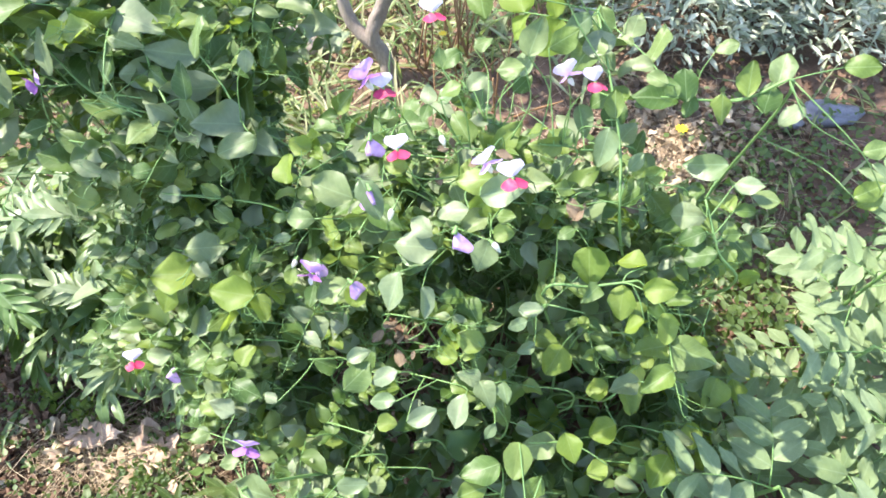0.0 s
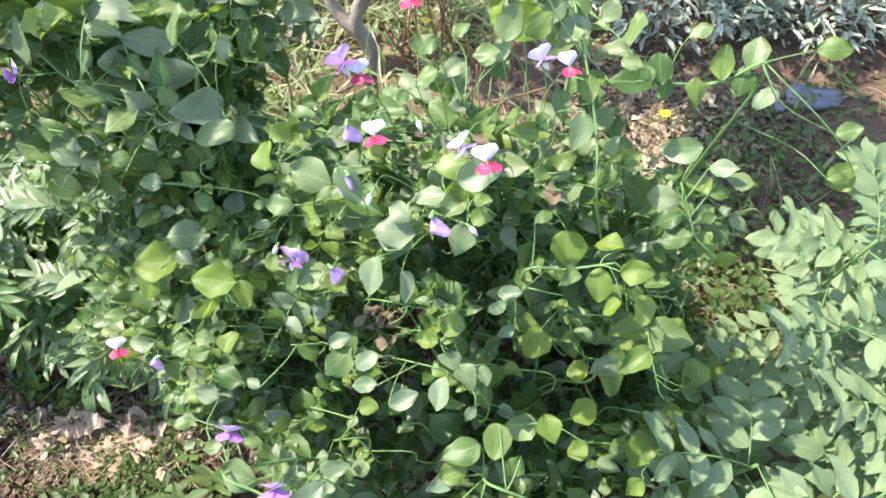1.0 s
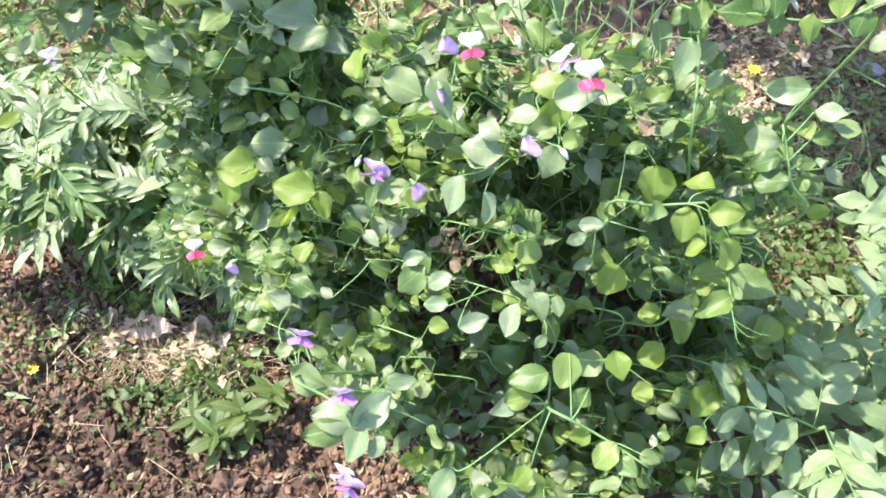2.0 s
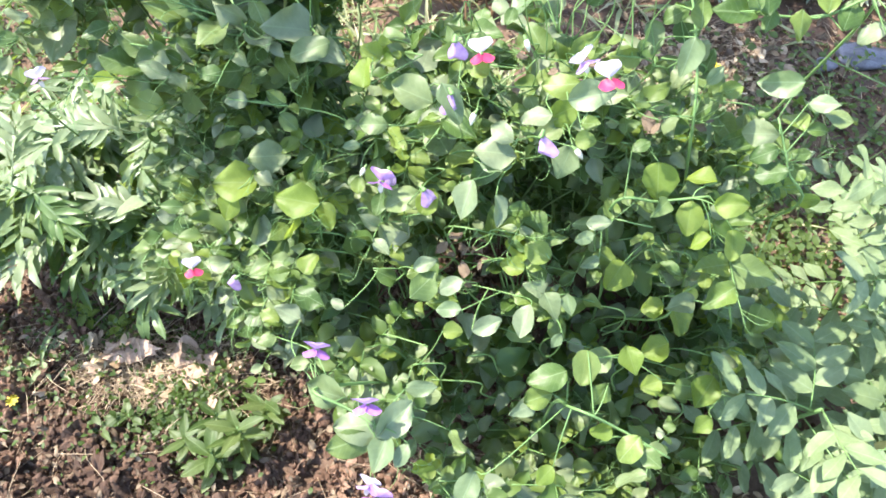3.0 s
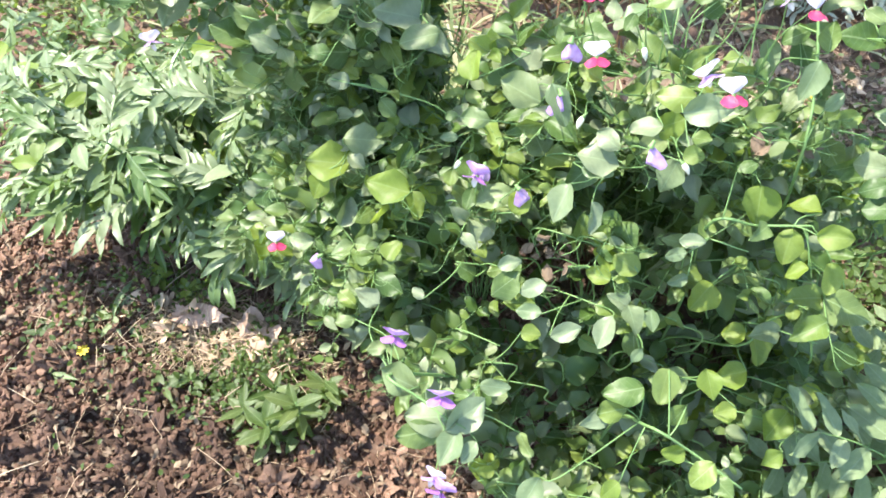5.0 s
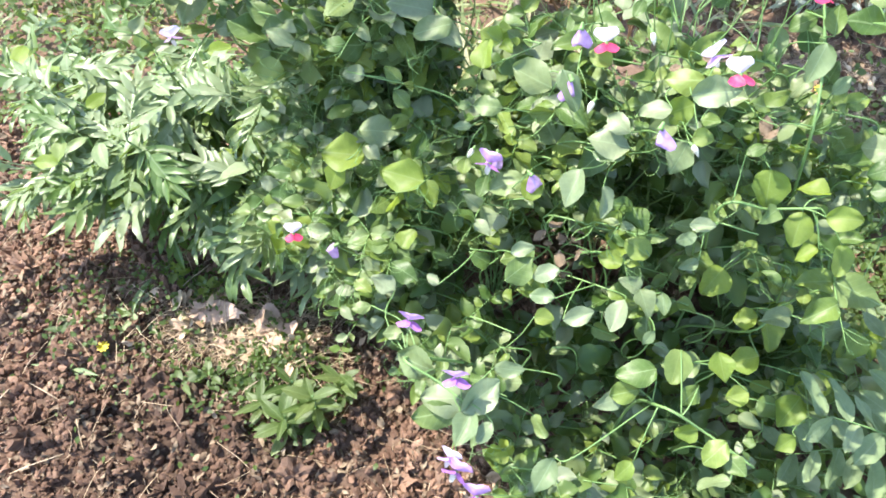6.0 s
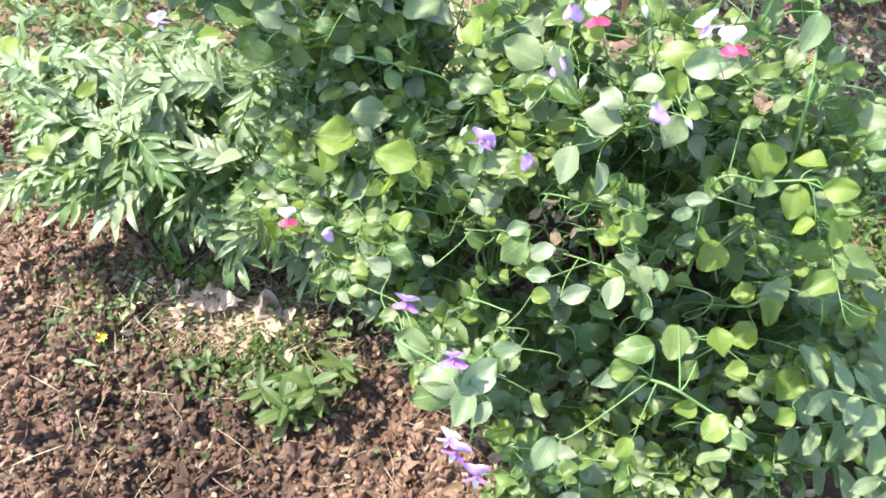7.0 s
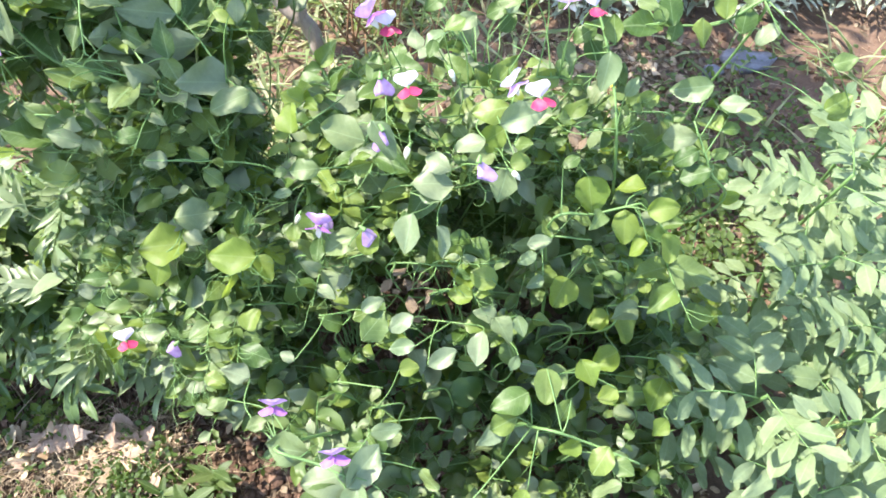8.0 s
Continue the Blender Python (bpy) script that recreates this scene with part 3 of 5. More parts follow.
def grass_place(r):
    x, y = r.gauss(-0.2, 1.5), 1.25 + abs(r.gauss(0, 1.2))
    tuft = noise.noise(Vector((x * 1.8, y * 1.8, 3.0)))
    bare = math.hypot((x - 0.70) / 0.24, (y - 1.90) / 0.26) < 1 or (x > 0.45 and y > 2.15) or (0.6 < x < 1.4 and y < 2.1 and r.random() < 0.9)
    if x < -0.75 and y < 2.1 and r.random() < 0.92:
        return None
    if bare or tuft < r.uniform(-0.5, 0.25):
        return None
    s = r.uniform(0.05, 0.20)
    return Matrix.Translation((x, y, rise(x, y))) @ pose(0, 0, 0, r.uniform(15, 85), 0, r.uniform(0, 360)) @ Matrix.Scale(s, 4)


scatter("grass", GRASS_BLADES, 19000, grass_place, GRASS, "rough tangled grass and weeds, part green, part dried", "grass")


# ---- pea plants: leaves that stand out (place, way they point, length, kind), flowers, gaps ----
SPRAYS = {}
SPRAYS["crest_a"] = [
    (-0.382, 0.9, 0.919, 0.14, -0.63, -0.77, 0.064, 'R'), (-0.295, 0.899, 0.903, -0.12, -0.75, -0.66, 0.054, 'R'),
    (-0.285, 0.879, 0.863, -0.86, -0.11, 0.5, 0.064, 'R'), (-0.271, 0.878, 0.855, -0.71, 0.2, 0.67, 0.038, 'R'),
    (-0.169, 0.864, 0.927, -0.19, 0.62, 0.76, 0.049, 'R'), (-0.164, 0.849, 0.889, 0.51, -0.48, -0.72, 0.045, 'R'),
    (-0.148, 0.887, 0.981, -0.28, -0.72, -0.63, 0.052, 'R'), (-0.083, 0.796, 0.891, -0.84, -0.54, -0.06, 0.051, 'R'),
    (-0.067, 0.842, 0.986, 0.04, -0.67, -0.74, 0.027, 'R'), (-0.003, 0.75, 0.909, -0.09, 0.71, 0.7, 0.035, 'Y'),
    (0.061, 0.718, 0.917, -0.97, 0.11, 0.22, 0.051, 'R'), (0.108, 0.711, 0.919, 0.6, -0.58, -0.55, 0.049, 'G'),
]
SPRAYS["crest_b"] = [
    (0.13, 0.738, 0.949, -0.92, 0.26, 0.29, 0.029, 'Y'), (0.157, 0.785, 0.986, -0.25, -0.72, -0.65, 0.021, 'R'),
    (0.16, 0.934, 0.947, -0.78, -0.48, -0.39, 0.035, 'R'), (0.161, 0.924, 0.899, -0.86, -0.4, -0.32, 0.04, 'G'),
    (0.163, 0.678, 0.887, 0.99, 0.07, 0.1, 0.049, 'R'), (0.165, 0.842, 1.019, -0.27, 0.61, 0.74, 0.023, 'R'),
    (0.166, 0.671, 0.875, 0.99, 0.07, 0.1, 0.036, 'G'), (0.168, 0.689, 0.905, -0.92, 0.31, 0.23, 0.032, 'R'),
    (0.182, 0.81, 1, 0.82, 0.43, 0.38, 0.029, 'R'), (0.198, 0.939, 1.03, 0.29, -0.74, -0.61, 0.041, 'R'),
    (0.198, 0.981, 0.942, 0.83, 0.43, 0.35, 0.028, 'R'), (0.2, 0.912, 0.933, -0.63, -0.6, -0.49, 0.031, 'R'),
]
SPRAYS["crest_c"] = [
    (0.203, 0.696, 0.927, -0.89, -0.3, -0.34, 0.035, 'R'), (0.223, 0.718, 0.96, -0.98, -0.08, -0.2, 0.043, 'R'),
    (0.239, 0.948, 0.927, -0.9, -0.34, -0.28, 0.031, 'R'), (0.241, 0.671, 0.894, -0.21, -0.75, -0.63, 0.041, 'R'),
    (0.244, 0.838, 1.017, -1, -0.07, -0.07, 0.032, 'R'), (0.255, 0.693, 0.974, 0.95, 0.11, 0.3, 0.05, 'G'),
    (0.255, 0.948, 0.909, 0.64, 0.59, 0.49, 0.032, 'R'), (0.259, 0.69, 0.911, 0.98, -0, 0.18, 0.023, 'Y'),
    (0.26, 0.693, 0.935, 0.98, -0.01, 0.18, 0.021, 'R'), (0.26, 0.944, 0.95, 0.34, 0.73, 0.59, 0.046, 'G'),
    (0.267, 0.865, 1.042, 0.24, 0.6, 0.76, 0.045, 'R'), (0.286, 0.954, 1.052, 0.53, -0.66, -0.54, 0.037, 'R'),
]
SPRAYS["crest_d"] = [
    (0.298, 0.861, 1.045, 0.81, 0.32, 0.48, 0.038, 'R'), (0.311, 0.936, 1.008, -0.71, -0.55, -0.45, 0.045, 'G'),
    (0.312, 0.949, 1.057, 0.71, -0.55, -0.45, 0.036, 'R'), (0.33, 0.75, 0.854, 0.77, 0.35, 0.52, 0.025, 'R'),
    (0.339, 0.948, 0.856, 0.32, -0.73, -0.6, 0.045, 'G'), (0.341, 0.936, 0.99, -0.95, -0.24, -0.2, 0.041, 'R'),
    (0.345, 0.968, 1.001, 0.37, -0.72, -0.59, 0.038, 'R'), (0.355, 0.788, 0.961, -0.16, -0.65, -0.74, 0.045, 'G'),
    (0.36, 0.953, 0.894, -0.83, -0.43, -0.35, 0.036, 'R'), (0.361, 0.974, 0.938, 0.37, -0.72, -0.59, 0.028, 'G'),
    (0.362, 0.823, 0.994, -0.14, 0.69, 0.71, 0.033, 'R'), (0.37, 0.913, 0.933, 0.99, -0.1, -0.08, 0.046, 'R'),
]
SPRAYS["crest_e"] = [
    (0.379, 0.956, 0.87, 0.53, -0.66, -0.54, 0.045, 'R'), (0.4, 0.821, 0.914, 0.56, 0.45, 0.7, 0.027, 'G'),
    (0.408, 0.875, 0.994, -0.9, 0.39, 0.19, 0.026, 'R'), (0.428, 0.887, 0.975, -0.6, 0.61, 0.52, 0.027, 'R'),
    (0.446, 0.901, 0.969, -0.16, 0.68, 0.72, 0.039, 'R'), (0.456, 0.896, 0.942, -0.18, -0.65, -0.74, 0.029, 'R'),
    (0.488, 0.863, 0.882, -0.94, 0.16, -0.31, 0.056, 'G'), (0.489, 0.943, 0.996, 0.86, 0.1, 0.49, 0.029, 'R'),
    (0.499, 0.911, 0.931, 0.16, -0.71, -0.69, 0.037, 'R'), (0.525, 0.935, 0.961, -0.01, 0.65, 0.76, 0.044, 'R'),
    (0.542, 0.842, 0.876, 0.92, -0.19, 0.36, 0.037, 'G'), (0.55, 0.924, 0.945, 0.15, 0.62, 0.77, 0.039, 'R'),
]
SPRAYS["crest_f"] = [
    (0.559, 0.945, 0.971, 0.06, 0.62, 0.78, 0.042, 'R'), (0.579, 0.91, 0.933, -0.73, -0.25, -0.63, 0.035, 'R'),
    (0.648, 0.95, 0.982, 0.91, -0.24, 0.33, 0.041, 'R'), (0.687, 0.898, 0.905, 0.86, -0.06, 0.51, 0.032, 'R'),
    (0.696, 0.879, 0.853, 0.79, 0.12, 0.61, 0.038, 'R'),
]
SPRAYS["brow_a"] = [
    (-0.011, 0.713, 0.747, 0.11, -0.8, -0.58, 0.025, 'R'), (0.011, 0.726, 0.85, -0.98, -0.18, 0.03, 0.036, 'R'),
    (0.02, 0.692, 0.739, -0.05, -0.83, -0.55, 0.032, 'R'), (0.053, 0.686, 0.766, -0.89, -0.41, -0.2, 0.049, 'R'),
    (0.088, 0.677, 0.78, 0.39, 0.76, 0.52, 0.035, 'Y'), (0.093, 0.633, 0.707, 0.89, 0.4, 0.21, 0.032, 'G'),
    (0.095, 0.611, 0.693, 0.61, 0.7, 0.37, 0.048, 'R'), (0.129, 0.615, 0.694, -0.89, -0.4, -0.21, 0.037, 'G'),
    (0.135, 0.667, 0.808, -0.22, -0.8, -0.56, 0.051, 'G'), (0.154, 0.917, 0.813, 0.56, 0.64, 0.53, 0.037, 'R'),
    (0.176, 0.659, 0.806, 0.3, -0.79, -0.54, 0.038, 'G'), (0.202, 0.644, 0.719, -0.97, 0.22, 0.06, 0.033, 'Y'),
]
SPRAYS["brow_b"] = [
    (0.22, 0.955, 0.824, 0.65, -0.59, -0.48, 0.038, 'R'), (0.231, 0.66, 0.735, -0.92, 0.37, 0.14, 0.037, 'Y'),
    (0.281, 0.621, 0.686, 0.28, -0.86, -0.42, 0.029, 'G'), (0.287, 0.688, 0.741, -0.88, -0.31, -0.37, 0.027, 'G'),
    (0.29, 0.91, 0.783, 0.71, -0.55, -0.45, 0.038, 'R'),
]
SPRAYS["west_a"] = [
    (-0.406, 0.848, 0.827, -0.74, -0.67, 0.05, 0.051, 'R'), (-0.376, 0.831, 0.786, -0.83, -0.1, 0.55, 0.063, 'R'),
    (-0.359, 0.852, 0.803, -0.77, 0.06, 0.63, 0.064, 'R'), (-0.321, 0.881, 0.846, -0.85, -0.12, 0.52, 0.055, 'R'),
    (-0.239, 0.847, 0.81, -0.23, -0.82, -0.53, 0.043, 'R'), (-0.201, 0.701, 0.672, -0.21, -0.86, -0.46, 0.042, 'Y'),
    (-0.199, 0.732, 0.688, -0.95, -0.26, 0.17, 0.063, 'Y'), (-0.151, 0.761, 0.72, 0.95, 0.31, -0.06, 0.06, 'R'),
    (-0.143, 0.801, 0.794, -0.88, 0.15, 0.44, 0.031, 'R'), (-0.124, 0.783, 0.771, 0.81, -0.31, -0.5, 0.032, 'R'),
    (-0.107, 0.601, 0.627, 0.9, -0.26, -0.35, 0.032, 'R'), (-0.092, 0.52, 0.646, -0.86, -0.51, -0, 0.027, 'R'),
]
SPRAYS["west_b"] = [
    (-0.076, 0.56, 0.651, -0.95, 0.12, 0.28, 0.038, 'R'), (-0.068, 0.64, 0.653, 0.37, 0.84, 0.4, 0.032, 'Y'),
    (-0.033, 0.482, 0.674, -0.94, -0.34, 0.05, 0.025, 'R'), (-0.023, 0.742, 0.827, -0.95, -0.32, -0.06, 0.018, 'R'),
    (-0.023, 0.735, 0.796, -0.94, -0.32, -0.06, 0.023, 'G'),
]
SPRAYS["east_a"] = [
    (0.301, 0.702, 0.758, 0.98, 0, 0.21, 0.032, 'G'), (0.301, 0.681, 0.701, -0.79, -0.45, -0.42, 0.027, 'G'),
    (0.308, 0.95, 0.825, 0.71, 0.55, 0.45, 0.029, 'Y'), (0.321, 0.913, 0.796, 0.29, 0.74, 0.61, 0.05, 'G'),
    (0.34, 0.687, 0.671, -0.38, -0.75, -0.54, 0.044, 'Y'), (0.366, 0.758, 0.789, 0.14, -0.8, -0.59, 0.048, 'Y'),
    (0.368, 0.946, 0.815, -0.71, -0.55, -0.45, 0.038, 'R'), (0.37, 0.716, 0.724, 0.58, -0.74, -0.34, 0.018, 'Y'),
    (0.381, 0.905, 0.834, -0.5, -0.67, -0.55, 0.037, 'R'), (0.392, 0.932, 0.787, 0.76, 0.5, 0.41, 0.038, 'R'),
    (0.408, 0.703, 0.586, -0.93, -0.15, -0.34, 0.033, 'Y'), (0.409, 0.72, 0.772, -0.03, -0.8, -0.6, 0.044, 'Y'),
]
SPRAYS["east_b"] = [
    (0.416, 0.763, 0.799, -0.96, 0.21, -0.17, 0.039, 'Y'), (0.424, 0.665, 0.54, -0.86, -0.32, -0.4, 0.042, 'Y'),
    (0.428, 0.705, 0.75, -0.84, -0.25, -0.47, 0.029, 'Y'), (0.448, 0.717, 0.812, 0.94, -0.09, 0.32, 0.04, 'Y'),
    (0.465, 0.739, 0.51, 0.41, -0.85, -0.33, 0.051, 'Y'), (0.468, 0.705, 0.751, 0.13, -0.84, -0.52, 0.039, 'Y'),
    (0.469, 0.749, 0.561, 0.26, -0.87, -0.42, 0.031, 'Y'), (0.475, 0.81, 0.843, -0.94, 0.13, -0.31, 0.045, 'R'),
    (0.482, 0.788, 0.832, -0.83, -0.17, -0.53, 0.036, 'R'), (0.494, 0.77, 0.82, -0.92, 0.05, -0.39, 0.04, 'R'),
    (0.508, 0.756, 0.599, -0.84, -0.26, -0.48, 0.037, 'Y'), (0.527, 0.665, 0.43, -0.39, -0.79, -0.48, 0.058, 'Y'),
]
SPRAYS["east_c"] = [
    (0.533, 0.809, 0.82, 0.92, -0.15, 0.36, 0.023, 'R'), (0.534, 0.758, 0.644, -0.19, -0.78, -0.59, 0.029, 'Y'),
    (0.538, 0.801, 0.794, 0.56, -0.75, -0.35, 0.024, 'R'), (0.585, 0.747, 0.402, 0.08, -0.91, -0.42, 0.044, 'Y'),
    (0.596, 0.849, 0.694, 0.87, 0.01, 0.49, 0.029, 'Y'), (0.614, 0.814, 0.427, -0.2, -0.81, -0.55, 0.054, 'Y'),
    (0.668, 0.854, 0.376, 0.24, -0.89, -0.39, 0.045, 'Y'), (0.7, 0.807, 0.336, -0.08, -0.88, -0.48, 0.054, 'G'),
    (0.703, 0.878, 0.836, -0.79, -0.13, -0.6, 0.032, 'R'),
]
SPRAYS["front_a"] = [
    (-0.01, 0.573, 0.675, -0.83, 0.43, 0.35, 0.02, 'R'), (0.008, 0.451, 0.671, -0.99, -0.01, 0.16, 0.054, 'R'),
    (0.048, 0.399, 0.666, -0.88, -0.47, -0.05, 0.054, 'R'), (0.058, 0.418, 0.677, -0.95, -0.31, -0.01, 0.063, 'R'),
    (0.086, 0.396, 0.661, -0.22, -0.94, -0.26, 0.048, 'G'), (0.096, 0.433, 0.678, 0.62, 0.75, 0.24, 0.059, 'G'),
    (0.111, 0.399, 0.657, -0.39, -0.89, -0.25, 0.03, 'G'), (0.119, 0.478, 0.676, 0.99, 0.12, 0.03, 0.037, 'G'),
    (0.132, 0.588, 0.681, -0.99, -0.11, -0.04, 0.033, 'G'), (0.142, 0.563, 0.672, 0.99, 0.11, 0.06, 0.025, 'Y'),
    (0.17, 0.435, 0.636, 0.61, -0.76, -0.23, 0.031, 'R'), (0.183, 0.581, 0.67, 0.89, 0.38, 0.24, 0.041, 'G'),
]
SPRAYS["front_b"] = [
    (0.191, 0.39, 0.605, -0.25, -0.93, -0.26, 0.049, 'G'), (0.229, 0.592, 0.677, -0.23, -0.86, -0.46, 0.045, 'G'),
    (0.243, 0.489, 0.643, -0.8, -0.53, -0.29, 0.039, 'G'), (0.258, 0.499, 0.66, -0.89, -0.38, -0.27, 0.037, 'R'),
    (0.264, 0.518, 0.68, -0.88, -0.37, -0.28, 0.05, 'R'), (0.27, 0.562, 0.694, -0.39, -0.8, -0.45, 0.023, 'G'),
    (0.281, 0.424, 0.609, -0.56, -0.77, -0.31, 0.029, 'Y'), (0.304, 0.524, 0.709, -0.07, -0.9, -0.42, 0.042, 'Y'),
    (0.329, 0.503, 0.689, -0.4, -0.81, -0.42, 0.033, 'R'), (0.336, 0.472, 0.66, -0.88, -0.36, -0.32, 0.027, 'Y'),
    (0.367, 0.448, 0.677, -0.55, -0.74, -0.39, 0.037, 'R'), (0.371, 0.58, 0.644, 0.41, -0.86, -0.3, 0.04, 'Y'),
]
SPRAYS["front_c"] = [
    (0.372, 0.422, 0.662, -0.93, -0.22, -0.3, 0.037, 'R'), (0.392, 0.443, 0.673, 0.8, -0.6, 0.02, 0.031, 'R'),
    (0.417, 0.599, 0.553, -0.86, -0.34, -0.39, 0.031, 'Y'), (0.512, 0.593, 0.466, -0.65, -0.6, -0.46, 0.035, 'Y'),
]
FLOWERS = [
    (0.263, 0.663, 1.024, 'red'), (0.235, 0.675, 1.026, 'pale'), (0.211, 0.659, 0.941, 'lilac'),
    (0.246, 0.675, 0.909, 'bud'), (0.104, 0.718, 0.925, 'lilac'), (0.137, 0.699, 0.918, 'bud'),
    (0.132, 0.748, 0.96, 'red'), (0.103, 0.747, 0.974, 'lilac'), (-0.254, 0.644, 0.58, 'red'),
    (-0.167, 0.617, 0.621, 'lilac'), (-0.017, 0.506, 0.675, 'purple'), (0.065, 0.435, 0.705, 'purple'),
    (0.08, 0.365, 0.633, 'pale'), (0.091, 0.357, 0.622, 'purple'), (0.12, 0.343, 0.599, 'purple'),
    (-0.455, 0.761, 0.801, 'pale'), (0.032, 0.708, 0.788, 'lilac'), (-0.001, 0.72, 0.774, 'bud'),
    (0.306, 0.828, 1.017, 'pale'), (0.335, 0.827, 1.016, 'red'), (0.149, 0.884, 1.044, 'red'),
    (0.087, 0.798, 1.009, 'purple'), (0.108, 0.796, 1.003, 'red'), (0.176, 0.767, 0.971, 'bud'),
    (0.027, 0.698, 0.777, 'purple'), (0.08, 0.676, 0.801, 'lilac'), (-0.396, 0.882, 0.87, 'purple'),
]
HOLLOWS = [
    (0.221, 0.452, 0.616, 0.048), (0.292, 0.447, 0.61, 0.053), (0.337, 0.484, 0.624, 0.045), (0.276, 0.39, 0.595, 0.044),
    (0.38, 0.57, 0.635, 0.037), (0.205, 0.375, 0.594, 0.035), (-0.072, 0.869, 0.954, 0.041), (-0.052, 0.821, 0.905, 0.036),
    (0.127, 0.622, 0.742, 0.039), (0.175, 0.635, 0.748, 0.026), (0.432, 0.62, 0.593, 0.075), (0.514, 0.696, 0.53, 0.049),
    (0.352, 0.441, 0.605, 0.096), (0.273, 0.448, 0.608, 0.063), (0.39, 0.525, 0.581, 0.048), (0.194, 0.533, 0.665, 0.031),
    (0.277, 0.516, 0.649, 0.036), (0.211, 0.703, 0.813, 0.03), (0.263, 0.692, 0.794, 0.026), (-0.015, 0.552, 0.676, 0.036),
]
HOLLOWS += [
    (0.003, 0.58, 0.699, 0.027), (0.615, 0.803, 0.549, 0.058), (0.608, 0.828, 0.66, 0.055), (0.559, 0.788, 0.633, 0.043),
    (0.123, 0.483, 0.644, 0.027), (0.535, 0.601, 0.393, 0.047), (-0.151, 0.779, 0.809, 0.038), (-0.077, 0.78, 0.851, 0.036),
    (0.163, 0.802, 0.909, 0.026), (0.074, 0.633, 0.756, 0.026), (0.352, 0.615, 0.715, 0.031), (0.065, 0.567, 0.703, 0.032),
    (0.12, 0.542, 0.684, 0.028), (0.165, 0.575, 0.699, 0.035), (0.205, 0.614, 0.722, 0.026), (0.068, 0.508, 0.661, 0.027),
    (-0.054, 0.627, 0.707, 0.026), (0.267, 0.641, 0.744, 0.026), (0.313, 0.576, 0.685, 0.03), (0.24, 0.561, 0.681, 0.027),
    (0.131, 0.397, 0.61, 0.032), (0.163, 0.442, 0.614, 0.03), (0.208, 0.403, 0.6, 0.036),
]
OPENINGS = [
    (0.461, 0.921, 0.9, 0.038), (0.466, 0.88, 0.9, 0.029), (0.602, 0.859, 0.9, 0.052), (0.644, 0.937, 0.9, 0.048),
    (0.576, 0.949, 0.9, 0.032), (-0.085, 0.9, 0.9, 0.035), (-0.017, 0.996, 0.9, 0.049), (-0.39, 0.845, 0.9, 0.052),
    (0.075, 1.105, 0.9, 0.052), (0.06, 0.994, 0.9, 0.04), (0.002, 1.052, 0.9, 0.042), (0.163, 1.075, 0.9, 0.038),
]
STANDOUT = [
    [(0.313, 0.724, 0.765), (0.369, 0.729, 0.785), (0.425, 0.736, 0.8)],
    [(0.424, 0.704, 0.555), (0.452, 0.738, 0.58), (0.487, 0.731, 0.665)],
    [(0.298, 0.488, 0.673), (0.355, 0.475, 0.666), (0.42, 0.459, 0.646)],
    [(-0.005, 0.458, 0.668), (0.044, 0.433, 0.681), (0.081, 0.42, 0.676)],
    [(0.568, 0.786, 0.434), (0.54, 0.783, 0.519), (0.476, 0.714, 0.719)],
    [(0.556, 0.802, 0.723), (0.519, 0.789, 0.81), (0.495, 0.833, 0.853)],
    [(0.577, 0.939, 0.944), (0.517, 0.93, 0.93), (0.403, 0.91, 0.939)],
    [(0.4, 0.803, 0.805), (0.38, 0.863, 0.91), (0.335, 0.97, 1.011)],
    [(-0.21, 0.857, 0.821), (-0.343, 0.908, 0.851), (-0.407, 0.929, 0.922)],
    [(-0.188, 0.849, 0.831), (-0.232, 0.899, 0.902), (-0.25, 0.937, 0.969)],
]
WITHERED_AT = [
    (0.136, 0.675, 0.692), (0.149, 0.666, 0.679), (0.127, 0.679, 0.697), (0.145, 0.666, 0.726),
    (0.228, 0.765, 0.944), (0.182, 0.787, 0.927), (0.416, 0.85, 0.809), (0.335, 0.79, 0.865),
]
LEAVES = [leaf for spray in SPRAYS.values() for leaf in spray]
clear += [(Vector(q[:3]), 0.5 * q[6]) for q in LEAVES]
clear += [(Vector(q[:3]), 0.042) for q in FLOWERS]
sunlit += [(Vector(q[:3]), 0.40 * q[6]) for q in LEAVES if q[7] == "Y"]
sunlit += [(Vector(q[:3]), 0.024) for q in FLOWERS]
hollows += [(Vector(q[:3]), q[3]) for q in HOLLOWS]
openings += [(Vector(q[:3]), q[3]) for q in OPENINGS]

PEA_LABEL = "bushy green pea plant with rounded leaves, tendrils and lilac flowers"
rng = random.Random(21)
plants = []
for bx, by in ((-0.30, 0.98), (-0.13, 0.86), (0.0, 1.0), (0.10, 0.80), (0.24, 0.98), (0.36, 0.84), (0.50, 0.98), (-0.46, 1.08), (0.08, 0.64), (0.30, 0.66), (-0.10, 1.22), (0.18, 1.20), (0.40, 1.18), (0.60, 1.08)):
    plants.append(thing("pea_plant", (bx, by, rise(bx, by)), PEA_LABEL, "pea plant", group="pea row"))


def nearest_plant(x, y):
    return min(plants, key=lambda p: (p.location.x - x) ** 2 + 0.6 * (p.location.y - y) ** 2)


